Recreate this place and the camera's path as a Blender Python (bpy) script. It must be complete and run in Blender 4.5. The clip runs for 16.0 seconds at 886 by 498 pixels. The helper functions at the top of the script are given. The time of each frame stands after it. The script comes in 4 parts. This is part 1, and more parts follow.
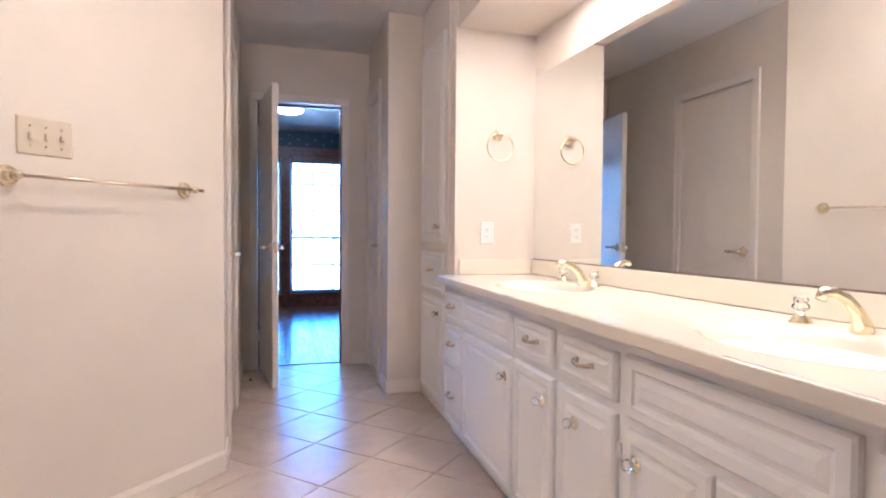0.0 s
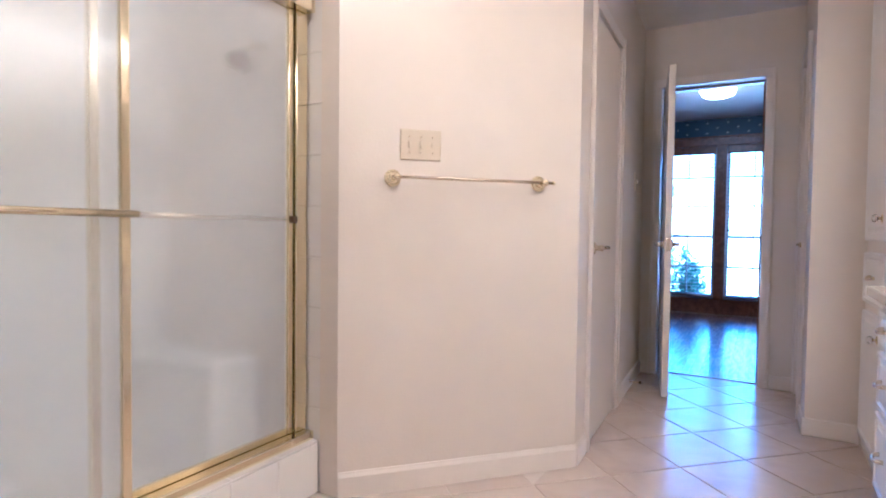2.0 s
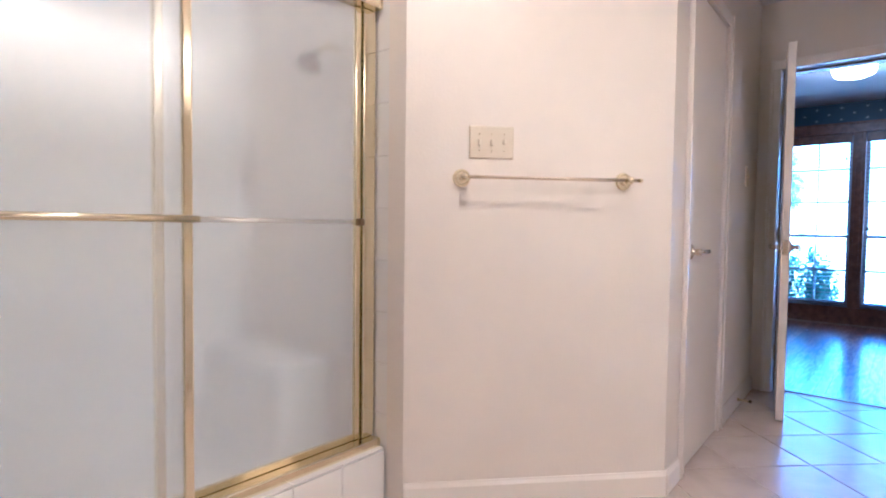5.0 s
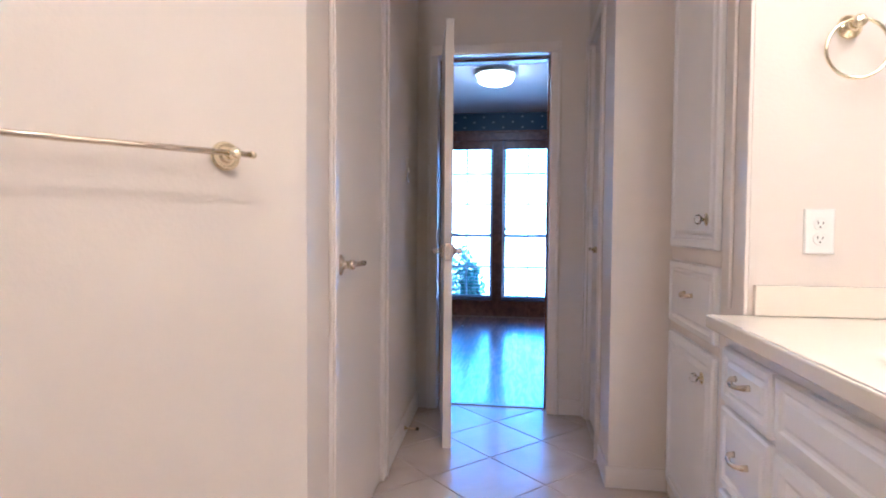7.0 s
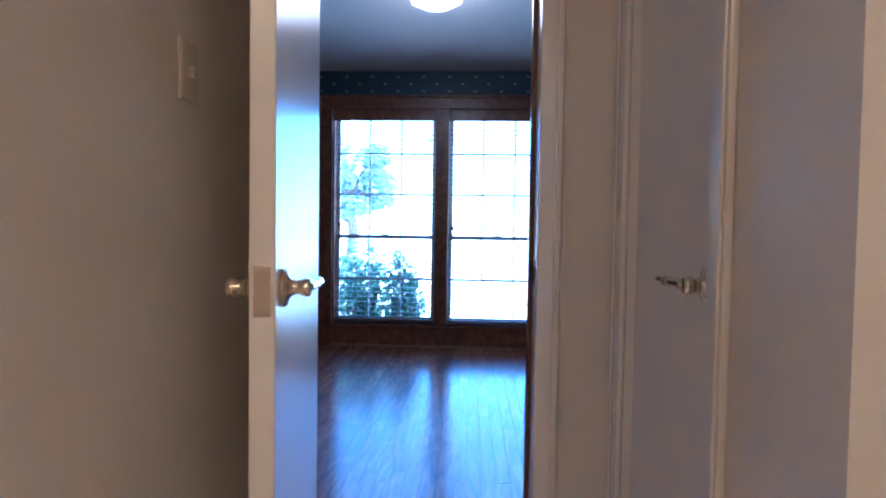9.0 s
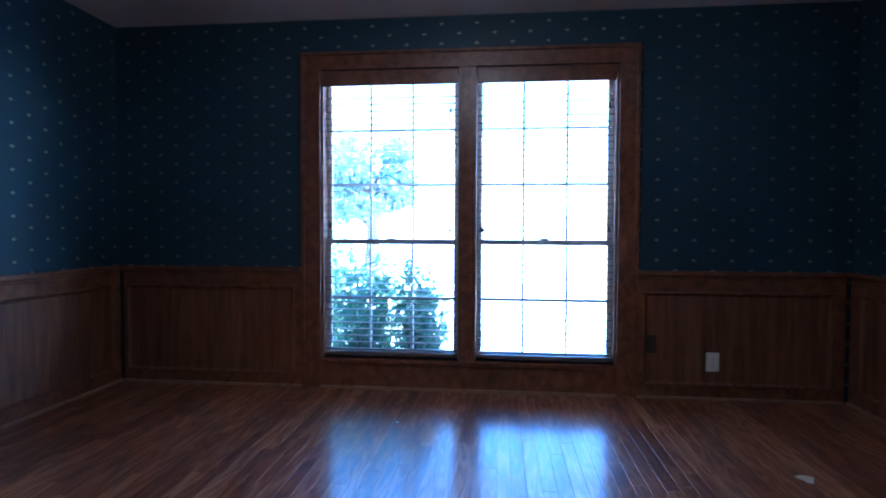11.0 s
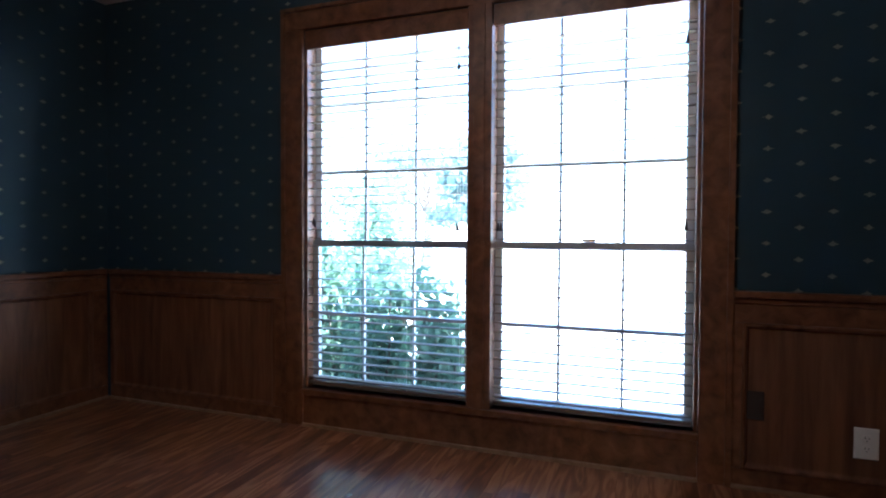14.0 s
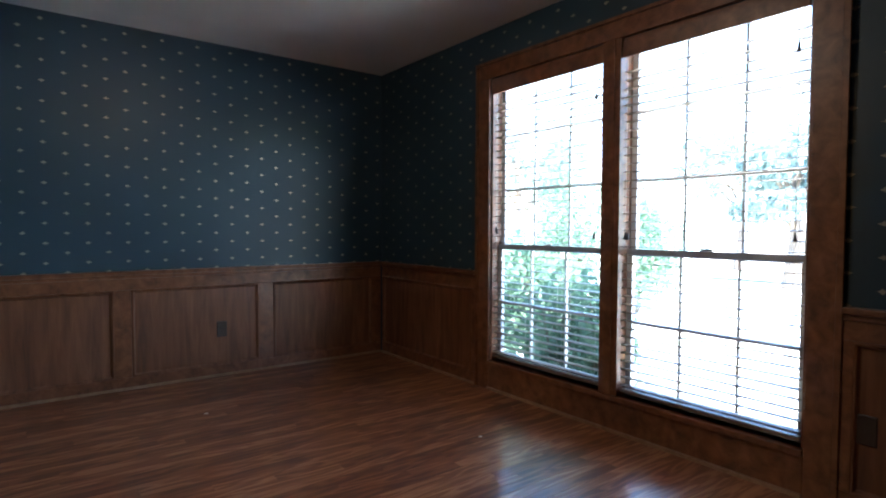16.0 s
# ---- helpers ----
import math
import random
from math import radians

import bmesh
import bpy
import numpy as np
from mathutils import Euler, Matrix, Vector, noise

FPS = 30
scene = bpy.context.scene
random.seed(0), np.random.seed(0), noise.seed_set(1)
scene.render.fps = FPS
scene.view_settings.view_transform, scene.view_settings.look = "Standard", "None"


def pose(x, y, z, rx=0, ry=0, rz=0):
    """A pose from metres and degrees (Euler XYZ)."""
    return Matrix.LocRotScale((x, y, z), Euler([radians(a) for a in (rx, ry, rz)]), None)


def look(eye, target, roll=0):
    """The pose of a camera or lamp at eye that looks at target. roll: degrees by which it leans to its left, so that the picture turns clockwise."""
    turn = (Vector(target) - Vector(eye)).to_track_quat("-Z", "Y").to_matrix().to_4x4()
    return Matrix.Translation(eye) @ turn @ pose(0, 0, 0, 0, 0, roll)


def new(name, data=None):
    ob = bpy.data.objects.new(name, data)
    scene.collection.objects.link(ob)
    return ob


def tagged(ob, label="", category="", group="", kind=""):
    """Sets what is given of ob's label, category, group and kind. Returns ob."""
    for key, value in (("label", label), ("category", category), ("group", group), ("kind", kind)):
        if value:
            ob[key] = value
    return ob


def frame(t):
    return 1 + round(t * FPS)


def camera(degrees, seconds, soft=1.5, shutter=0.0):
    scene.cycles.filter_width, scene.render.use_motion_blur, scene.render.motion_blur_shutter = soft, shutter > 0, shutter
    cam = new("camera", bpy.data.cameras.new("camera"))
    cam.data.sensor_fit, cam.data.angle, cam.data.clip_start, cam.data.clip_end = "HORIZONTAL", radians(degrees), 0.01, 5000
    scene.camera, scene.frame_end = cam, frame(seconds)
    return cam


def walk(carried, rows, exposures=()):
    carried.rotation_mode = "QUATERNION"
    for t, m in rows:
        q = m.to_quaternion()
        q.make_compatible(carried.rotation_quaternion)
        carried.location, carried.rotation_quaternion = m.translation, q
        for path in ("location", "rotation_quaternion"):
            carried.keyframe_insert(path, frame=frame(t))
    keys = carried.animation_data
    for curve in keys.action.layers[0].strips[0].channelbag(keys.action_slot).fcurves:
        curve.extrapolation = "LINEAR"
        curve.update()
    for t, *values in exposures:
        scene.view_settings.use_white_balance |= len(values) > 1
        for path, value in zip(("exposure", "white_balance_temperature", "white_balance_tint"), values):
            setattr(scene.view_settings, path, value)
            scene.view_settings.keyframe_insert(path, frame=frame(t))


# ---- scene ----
cam = camera(77.2, 16.0, soft=2.0)
PATH = [
    (0, (0.056, 0.303, 1.04), (0.594, 2.228, 0.985), 0.4),
    (0.5, (0.092, 0.355, 1.031), (0.228, 2.35, 0.979), 0.4),
    (1, (0.197, 0.427, 1.023), (-0.123, 2.401, 0.966), 0.5),
    (1.5, (0.356, 0.5, 1.019), (-0.367, 2.363, 0.951), 0.7),
    (2, (0.459, 0.526, 1.009), (-0.533, 2.262, 0.942), 0.7),
    (2.5, (0.491, 0.548, 1.005), (-0.742, 2.121, 0.929), 0.7),
    (3, (0.457, 0.531, 1.011), (-0.918, 1.981, 0.926), 0.8),
    (3.2, (0.444, 0.525, 1.015), (-0.975, 1.931, 0.927), 0.9),
    (5.3, (0.493, 0.715, 1.038), (-0.717, 2.306, 0.961), 0.5),
    (5.5, (0.464, 0.73, 1.049), (-0.627, 2.404, 0.97), 0.6),
    (6, (0.384, 0.853, 1.049), (-0.364, 2.706, 0.975), 0.4),
    (6.5, (0.343, 1.15, 1.048), (-0.127, 3.093, 0.977), 0.4),
    (7, (0.32, 1.542, 1.044), (0.037, 3.52, 0.973), 0.4),
    (7.5, (0.312, 1.983, 1.05), (0.181, 3.978, 0.977), 0.4),
    (8, (0.319, 2.431, 1.05), (0.218, 4.427, 0.974), 0.6),
    (8.2, (0.315, 2.613, 1.038), (0.217, 4.609, 0.971), 0.8),
    (10.3, (0.247, 4.199, 1.057), (0.097, 6.192, 0.984), 0.1),
    (10.5, (0.234, 4.328, 1.062), (0.065, 6.32, 0.989), 0.1),
    (11, (0.231, 4.561, 1.047), (0.029, 6.55, 0.98), 0.2),
    (11.5, (0.277, 4.809, 1.022), (0.058, 6.797, 0.976), 0.4),
    (12, (0.297, 5.028, 1.006), (0.101, 7.018, 0.971), 0.4),
    (12.5, (0.346, 5.227, 1.016), (0.201, 7.221, 0.976), 0.4),
    (13, (0.466, 5.398, 1.03), (0.285, 7.389, 0.985), 0.4),
    (13.5, (0.588, 5.529, 1.043), (0.249, 7.499, 0.985), 0.3),
    (14, (0.758, 5.625, 1.016), (0.072, 7.503, 0.967), 0.3),
    (14.5, (0.972, 5.621, 1.051), (-0.015, 7.359, 0.984), 0.3),
    (15, (1.26, 5.596, 1.072), (0.055, 7.19, 1.002), 0.3),
    (15.5, (1.547, 5.645, 1.085), (0.094, 7.017, 1.012), 0.3),
    (16, (1.857, 5.62, 1.097), (0.263, 6.826, 1.02), 0.2),
]
EXPOSURES = [
    (0.0, 4.33, 3520, 11), (2.0, 4.38, 3430, 11), (5.5, 4.36, 3420, 11), (7.0, 4.32, 3480, 11), (8.2, 4.25, 3680, 11), (10.3, 3.45, 3800, 10),
    (11.0, 4.15, 3900, 10), (12.5, 4.2, 4250, 10), (14.0, 4.15, 4900, 10), (16.0, 4.2, 5500, 10),
]
walk(cam, [(t, look(eye, target, roll)) for t, eye, target, roll in PATH], EXPOSURES)

# ---- world, sun and lamps ----
SUN_EL, SUN_AZ = 54, 106
world = bpy.data.worlds.new("sky")
scene.world = world
world.use_nodes = True
wn = world.node_tree.nodes
sky = wn.new("ShaderNodeTexSky")
sky.sky_type = "NISHITA"
sky.sun_disc = False
sky.sun_elevation, sky.sun_rotation = radians(SUN_EL), radians(SUN_AZ)
world.node_tree.links.new(sky.outputs[0], wn["Background"].inputs[0])
wn["Background"].inputs[1].default_value = 0.15
sun = new("sun", bpy.data.lights.new("sun", "SUN"))
sun.data.energy, sun.data.angle, sun.data.color = 5.0, radians(0.5), (1, 0.95, 0.88)
az = radians(SUN_AZ)
sun.matrix_world = look((0, 0, 20), (0 - math.sin(az) * 10, 0 - math.cos(az) * 10, 20 - 10 * math.tan(radians(SUN_EL))))

WARM = (1.0, 0.555, 0.205)


def area_lamp(name, m, sx, sy, power, color):
    l = bpy.data.lights.new(name, "AREA")
    l.shape, l.size, l.size_y, l.energy, l.color = "RECTANGLE", sx, sy, power, color
    ob = new(name, l)
    ob.matrix_world = m
    return ob


def point_lamp(name, at, r, power, color):
    l = bpy.data.lights.new(name, "POINT")
    l.shadow_soft_size, l.energy, l.color = r, power, color
    ob = new(name, l)
    ob.location = at
    return ob


area_lamp("vanity_tube_light", pose(1.14, 1.75, 2.112), 0.26, 1.75, 0.44, WARM)
point_lamp("bath_ceiling_bulb", (-0.22, 1.66, 2.32), 0.035, 1.65, WARM)
point_lamp("bedroom_ceiling_bulb", (0.08, 6.45, 2.27), 0.08, 0.45, (1.0, 0.72, 0.46))


# ---- materials ----
def mat(name, color, rough=0.5, metal=0.0, spec=0.5):
    m = bpy.data.materials.new(name)
    m.use_nodes = True
    b = m.node_tree.nodes["Principled BSDF"]
    b.inputs["Base Color"].default_value = (*color, 1)
    b.inputs["Roughness"].default_value = rough
    b.inputs["Metallic"].default_value = metal
    b.inputs["Specular IOR Level"].default_value = spec
    return m


def N(m, kind, **values):
    n = m.node_tree.nodes.new(kind)
    for k, v in values.items():
        n.inputs[k.replace("_", " ")].default_value = v
    return n


def L(m, a, b):
    m.node_tree.links.new(a, b)


def bsdf(m):
    return m.node_tree.nodes["Principled BSDF"]


def coords(m, scale=(1, 1, 1), obj=False):
    g = N(m, "ShaderNodeTexCoord" if obj else "ShaderNodeNewGeometry")
    mp = N(m, "ShaderNodeMapping")
    mp.inputs["Scale"].default_value = scale
    L(m, g.outputs["Object" if obj else "Position"], mp.inputs["Vector"])
    return mp.outputs[0]


def ramp(m, fac, stops):
    r = N(m, "ShaderNodeValToRGB")
    e = r.color_ramp.elements
    while len(e) < len(stops):
        e.new(0.5)
    for el, (p, c) in zip(e, stops):
        el.position, el.color = p, (*c, 1)
    L(m, fac, r.inputs[0])
    return r.outputs[0]


def bump(m, height, strength=0.2, dist=0.002):
    b = N(m, "ShaderNodeBump", Strength=strength, Distance=dist)
    L(m, height, b.inputs["Height"])
    L(m, b.outputs[0], bsdf(m).inputs["Normal"])


def paint(name, color, rough, stipple=0.15, scale=160, vary=0.05):
    m = mat(name, color, rough)
    big = N(m, "ShaderNodeTexNoise", Scale=2.2, Detail=4.0)
    L(m, coords(m), big.inputs["Vector"])
    lo = tuple(c * (1 - vary) for c in color)
    hi = tuple(min(0.9, c * (1 + vary * 0.5)) for c in color)
    L(m, ramp(m, big.outputs[0], [(0.3, lo), (0.7, hi)]), bsdf(m).inputs["Base Color"])
    fine = N(m, "ShaderNodeTexNoise", Scale=scale, Detail=3.0)
    L(m, coords(m), fine.inputs["Vector"])
    bump(m, fine.outputs[0], stipple, 0.002)
    return m


WALL = paint("wall_paint", (0.76, 0.69, 0.61), 0.45, 0.35, 90)
TRIM = paint("trim_paint", (0.81, 0.745, 0.675), 0.28, 0.02, 40, 0.03)
CEIL = paint("ceiling_paint", (0.80, 0.77, 0.74), 0.8, 0.6, 70)
CABINET = paint("cabinet_paint", (0.88, 0.86, 0.85), 0.3, 0.05, 60, 0.03)
COUNTER = paint("cultured_marble", (0.82, 0.76, 0.64), 0.12, 0.0, 20, 0.04)
SHOWER = paint("shower_surround", (0.84, 0.86, 0.88), 0.2, 0.02, 20, 0.03)
WALLTILE = paint("white_wall_tile", (0.80, 0.77, 0.74), 0.14, 0.03, 20, 0.03)
GROUT = paint("grout", (0.62, 0.55, 0.48), 0.9, 0.5, 300, 0.15)
PALEGROUT = paint("pale_grout", (0.74, 0.70, 0.66), 0.9, 0.4, 300, 0.1)
BRASS = mat("polished_brass", (0.87, 0.79, 0.52), 0.13, 1.0)
OLDBRASS = mat("pale_brass", (0.78, 0.69, 0.52), 0.17, 1.0)
DARKBRASS = mat("dark_bronze", (0.20, 0.14, 0.09), 0.35, 1.0)
CHROME = mat("chrome", (0.75, 0.74, 0.72), 0.12, 1.0)
CRYSTAL = mat("clear_acrylic", (1, 1, 1), 0.03)
bsdf(CRYSTAL).inputs["Transmission Weight"].default_value = 1.0
IVORY = mat("ivory_plastic", (0.66, 0.58, 0.44), 0.35)
WHITEPL = mat("white_plastic", (0.82, 0.81, 0.78), 0.35)
BROWNPL = mat("brown_plastic", (0.045, 0.03, 0.025), 0.4)
SLOT = mat("dark_slot", (0.02, 0.02, 0.02), 0.7)
MIRROR = mat("mirror_silver", (0.88, 0.89, 0.87), 0.0, 1.0)
RUBBER = mat("dark_rubber", (0.03, 0.03, 0.03), 0.6)
BLIND = paint("blind_slat", (0.19, 0.14, 0.10), 0.4, 0.02, 60, 0.04)
CORD = mat("blind_cord", (0.55, 0.5, 0.43), 0.8)
TASSEL = mat("dark_wood_tassel", (0.035, 0.022, 0.018), 0.5)
SASH = paint("sash_paint", (0.55, 0.52, 0.49), 0.5, 0.1, 60)
LITDOME = mat("lit_lamp_glass", (0.9, 0.9, 0.88), 0.3)
bsdf(LITDOME).inputs["Emission Color"].default_value = (1, 0.78, 0.55, 1)
bsdf(LITDOME).inputs["Emission Strength"].default_value = 1.2
TUBELENS = mat("lit_diffuser", (0.9, 0.9, 0.88), 0.4)
bsdf(TUBELENS).inputs["Emission Color"].default_value = (*WARM, 1)
bsdf(TUBELENS).inputs["Emission Strength"].default_value = 1.05


def pane_glass(name):
    m = bpy.data.materials.new(name)
    m.use_nodes = True
    m.node_tree.nodes.remove(bsdf(m))
    t, g, x = N(m, "ShaderNodeBsdfTransparent"), N(m, "ShaderNodeBsdfGlossy", Roughness=0.02), N(m, "ShaderNodeMixShader", Fac=0.06)
    t.inputs[0].default_value = (0.95, 0.98, 0.97, 1)
    L(m, t.outputs[0], x.inputs[1])
    L(m, g.outputs[0], x.inputs[2])
    L(m, x.outputs[0], m.node_tree.nodes["Material Output"].inputs[0])
    return m


PANE = pane_glass("window_glass")
OBSCURE = mat("obscure_glass", (0.97, 0.985, 1.0), 0.075)
bsdf(OBSCURE).inputs["Transmission Weight"].default_value = 0.82
bsdf(OBSCURE).inputs["Coat Weight"].default_value = 1.0
bsdf(OBSCURE).inputs["Coat Roughness"].default_value = 0.15
bsdf(OBSCURE).inputs["Specular IOR Level"].default_value = 1.0
bsdf(OBSCURE).inputs["IOR"].default_value = 1.45
peb = N(OBSCURE, "ShaderNodeTexVoronoi", Scale=240.0)
L(OBSCURE, coords(OBSCURE), peb.inputs["Vector"])
bump(OBSCURE, peb.outputs[0], 0.18, 0.002)


def floor_tile():
    m = mat("beige_floor_tile", (0.5, 0.42, 0.36), 0.25)
    a = N(m, "ShaderNodeTexNoise", Scale=5.0, Detail=6.0, Distortion=0.6)
    L(m, coords(m), a.inputs["Vector"])
    info = N(m, "ShaderNodeObjectInfo")
    add = N(m, "ShaderNodeMath")
    add.operation = "MULTIPLY_ADD"
    L(m, info.outputs["Random"], add.inputs[0])
    add.inputs[1].default_value = 0.22
    L(m, a.outputs[0], add.inputs[2])
    L(m, ramp(m, add.outputs[0], [(0.3, (0.50, 0.42, 0.36)), (0.6, (0.58, 0.495, 0.43)), (1.0, (0.64, 0.56, 0.49))]), bsdf(m).inputs["Base Color"])
    f = N(m, "ShaderNodeTexNoise", Scale=40.0, Detail=4.0)
    L(m, coords(m), f.inputs["Vector"])
    bump(m, f.outputs[0], 0.12, 0.003)
    return m


def wood(name, stops, grain, rough, obj_random=0.0, coat=0.0):
    """grain: position scale, small along the grain."""
    m = mat(name, stops[1][1], rough)
    v = coords(m, grain)
    if obj_random:
        info = N(m, "ShaderNodeObjectInfo")
        sh = N(m, "ShaderNodeVectorMath")
        sh.operation = "MULTIPLY_ADD"
        L(m, info.outputs["Random"], sh.inputs[0])
        sh.inputs[1].default_value = (37, 53, 71)
        L(m, v, sh.inputs[2])
        v = sh.outputs[0]
    w = N(m, "ShaderNodeTexWave", Scale=0.55, Distortion=12.0, Detail=2.0, Detail_Scale=0.9)
    w.wave_type = "BANDS"
    L(m, v, w.inputs["Vector"])
    n = N(m, "ShaderNodeTexNoise", Scale=2.2, Detail=8.0, Roughness=0.62, Distortion=0.5)
    L(m, v, n.inputs["Vector"])
    mx = N(m, "ShaderNodeMix", Factor=0.94)
    L(m, w.outputs[1], mx.inputs[2])
    L(m, n.outputs[0], mx.inputs[3])
    fac = mx.outputs[0]
    if obj_random:
        ad = N(m, "ShaderNodeMath")
        ad.operation = "MULTIPLY_ADD"
        L(m, info.outputs["Random"], ad.inputs[0])
        ad.inputs[1].default_value = obj_random
        L(m, fac, ad.inputs[2])
        fac = ad.outputs[0]
    L(m, ramp(m, fac, stops), bsdf(m).inputs["Base Color"])
    bump(m, mx.outputs[0], 0.16, 0.0015)
    wear = N(m, "ShaderNodeTexNoise", Scale=3.0, Detail=4.0)
    L(m, coords(m), wear.inputs["Vector"])
    rr = N(m, "ShaderNodeMapRange")
    rr.inputs["To Min"].default_value, rr.inputs["To Max"].default_value = rough * 0.75, rough * 1.3
    L(m, wear.outputs[0], rr.inputs[0])
    L(m, rr.outputs[0], bsdf(m).inputs["Roughness"])
    bsdf(m).inputs["Coat Weight"].default_value = coat
    bsdf(m).inputs["Coat Roughness"].default_value = 0.19
    return m


def oak_board():
    """Red oak boards, each cut from its own piece: drawn-out cathedral figure over fine streaks."""
    m = mat("oak_floor_board", (0.2, 0.07, 0.03), 0.32, 0.0, 0.8)
    info = N(m, "ShaderNodeObjectInfo")

    def shifted(scale):
        sh = N(m, "ShaderNodeVectorMath")
        sh.operation = "MULTIPLY_ADD"
        L(m, info.outputs["Random"], sh.inputs[0])
        sh.inputs[1].default_value = (37, 53, 71)
        L(m, coords(m, scale), sh.inputs[2])
        return sh.outputs[0]

    def op(kind, a, b, c=0.0):
        q = N(m, "ShaderNodeMath")
        q.operation = kind
        for k, v in enumerate((a, b, c)):
            if isinstance(v, (int, float)):
                q.inputs[k].default_value = v
            else:
                L(m, v, q.inputs[k])
        return q.outputs[0]

    body = N(m, "ShaderNodeTexNoise", Scale=1.0, Detail=2.0, Roughness=0.45, Distortion=0.3)
    L(m, shifted((14, 1.9, 4)), body.inputs["Vector"])
    figure = op("MULTIPLY_ADD", op("SINE", op("MULTIPLY", body.outputs[0], 34.0), 0.0), 0.5, 0.5)
    streak = N(m, "ShaderNodeTexNoise", Scale=2.2, Detail=8.0, Roughness=0.65)
    L(m, shifted((34, 1.2, 4)), streak.inputs["Vector"])
    fac = op("ADD", op("MULTIPLY", figure, 0.20), op("MULTIPLY", streak.outputs[0], 0.42))
    tone = op("MULTIPLY_ADD", info.outputs["Random"], 0.22, fac)
    L(m, ramp(m, tone, [(0.24, (0.125, 0.038, 0.015)), (0.44, (0.27, 0.094, 0.037)), (0.68, (0.54, 0.27, 0.13))]), bsdf(m).inputs["Base Color"])
    bump(m, fac, 0.22, 0.0015)
    wear = N(m, "ShaderNodeTexNoise", Scale=3.0, Detail=4.0)
    L(m, coords(m), wear.inputs["Vector"])
    L(m, op("MULTIPLY_ADD", wear.outputs[0], 0.2, 0.34), bsdf(m).inputs["Roughness"])
    bsdf(m).inputs["Coat Weight"].default_value = 1.0
    bsdf(m).inputs["Coat IOR"].default_value = 1.6
    bsdf(m).inputs["Coat Roughness"].default_value = 0.18
    return m


DARKOAK = [(0.3, (0.085, 0.031, 0.014)), (0.5, (0.17, 0.066, 0.028)), (0.75, (0.26, 0.112, 0.050))]
WAINSCOT_Y = wood("stained_oak_upright", DARKOAK, (9, 9, 0.9), 0.52)
TRIMWOOD = wood("stained_oak_trim", DARKOAK, (7, 7, 7), 0.35)
PALEOAK = wood("bare_oak", [(0.3, (0.22, 0.13, 0.075)), (0.5, (0.30, 0.19, 0.115)), (0.8, (0.38, 0.26, 0.17))], (7, 7, 7), 0.45)
FLOORTILE = floor_tile()
PLANK = oak_board()


def wallpaper(name, axis):
    """Small cream motifs in half-drop rows on dark teal paper; axis: the world axis along the wall."""
    m = mat(name, (0.03, 0.06, 0.085), 0.40, 0.0, 0.33)
    g = N(m, "ShaderNodeNewGeometry")
    s = N(m, "ShaderNodeSeparateXYZ")
    L(m, g.outputs["Position"], s.inputs[0])

    def op(kind, a, b=None, c=None):
        q = N(m, "ShaderNodeMath")
        q.operation = kind
        for i, v in enumerate((a, b, c)):
            if v is None:
                continue
            if isinstance(v, (int, float)):
                q.inputs[i].default_value = v
            else:
                L(m, v, q.inputs[i])
        return q.outputs[0]

    u = op("DIVIDE", op("ADD", s.outputs[axis], 10.0345), 0.113)
    col = op("FLOOR", u)
    fu = op("MULTIPLY", op("SUBTRACT", op("SUBTRACT", u, col), 0.5), 0.113)
    v = op("ADD", op("DIVIDE", op("ADD", s.outputs[2], 1.0154), 0.1254), op("MULTIPLY", op("MODULO", col, 2.0), 0.5))
    fv = op("MULTIPLY", op("SUBTRACT", op("FRACT", v), 0.5), 0.1254)
    wob = N(m, "ShaderNodeTexNoise", Scale=120.0, Detail=2.0)
    L(m, g.outputs["Position"], wob.inputs["Vector"])
    au, av = op("ABSOLUTE", fu), op("ABSOLUTE", fv)
    # a small tree-like star: a diamond with drawn-out points
    d = op("ADD", op("POWER", op("DIVIDE", au, 0.0165), 0.8), op("POWER", op("DIVIDE", av, 0.0095), 0.8))
    d = op("ADD", d, op("MULTIPLY", op("SUBTRACT", wob.outputs[0], 0.5), 0.9))
    mask = op("LESS_THAN", d, 1.15)
    big = N(m, "ShaderNodeTexNoise", Scale=1.7, Detail=5.0)
    L(m, g.outputs["Position"], big.inputs["Vector"])
    base = ramp(m, big.outputs[0], [(0.3, (0.027, 0.054, 0.080)), (0.7, (0.038, 0.072, 0.102))])
    mx = N(m, "ShaderNodeMix")
    mx.data_type = "RGBA"
    L(m, mask, mx.inputs["Factor"])
    L(m, base, mx.inputs["A"])
    mx.inputs["B"].default_value = (0.33, 0.32, 0.27, 1)
    L(m, op("MULTIPLY", mask, 0.55), bsdf(m).inputs["Metallic"])
    L(m, mx.outputs["Result"], bsdf(m).inputs["Base Color"])
    fine = N(m, "ShaderNodeTexNoise", Scale=300.0, Detail=2.0)
    L(m, g.outputs["Position"], fine.inputs["Vector"])
    bump(m, fine.outputs[0], 0.08, 0.001)
    return m


PAPER_Y = wallpaper("wallpaper_side", 1)
PAPER_X = wallpaper("wallpaper_end", 0)


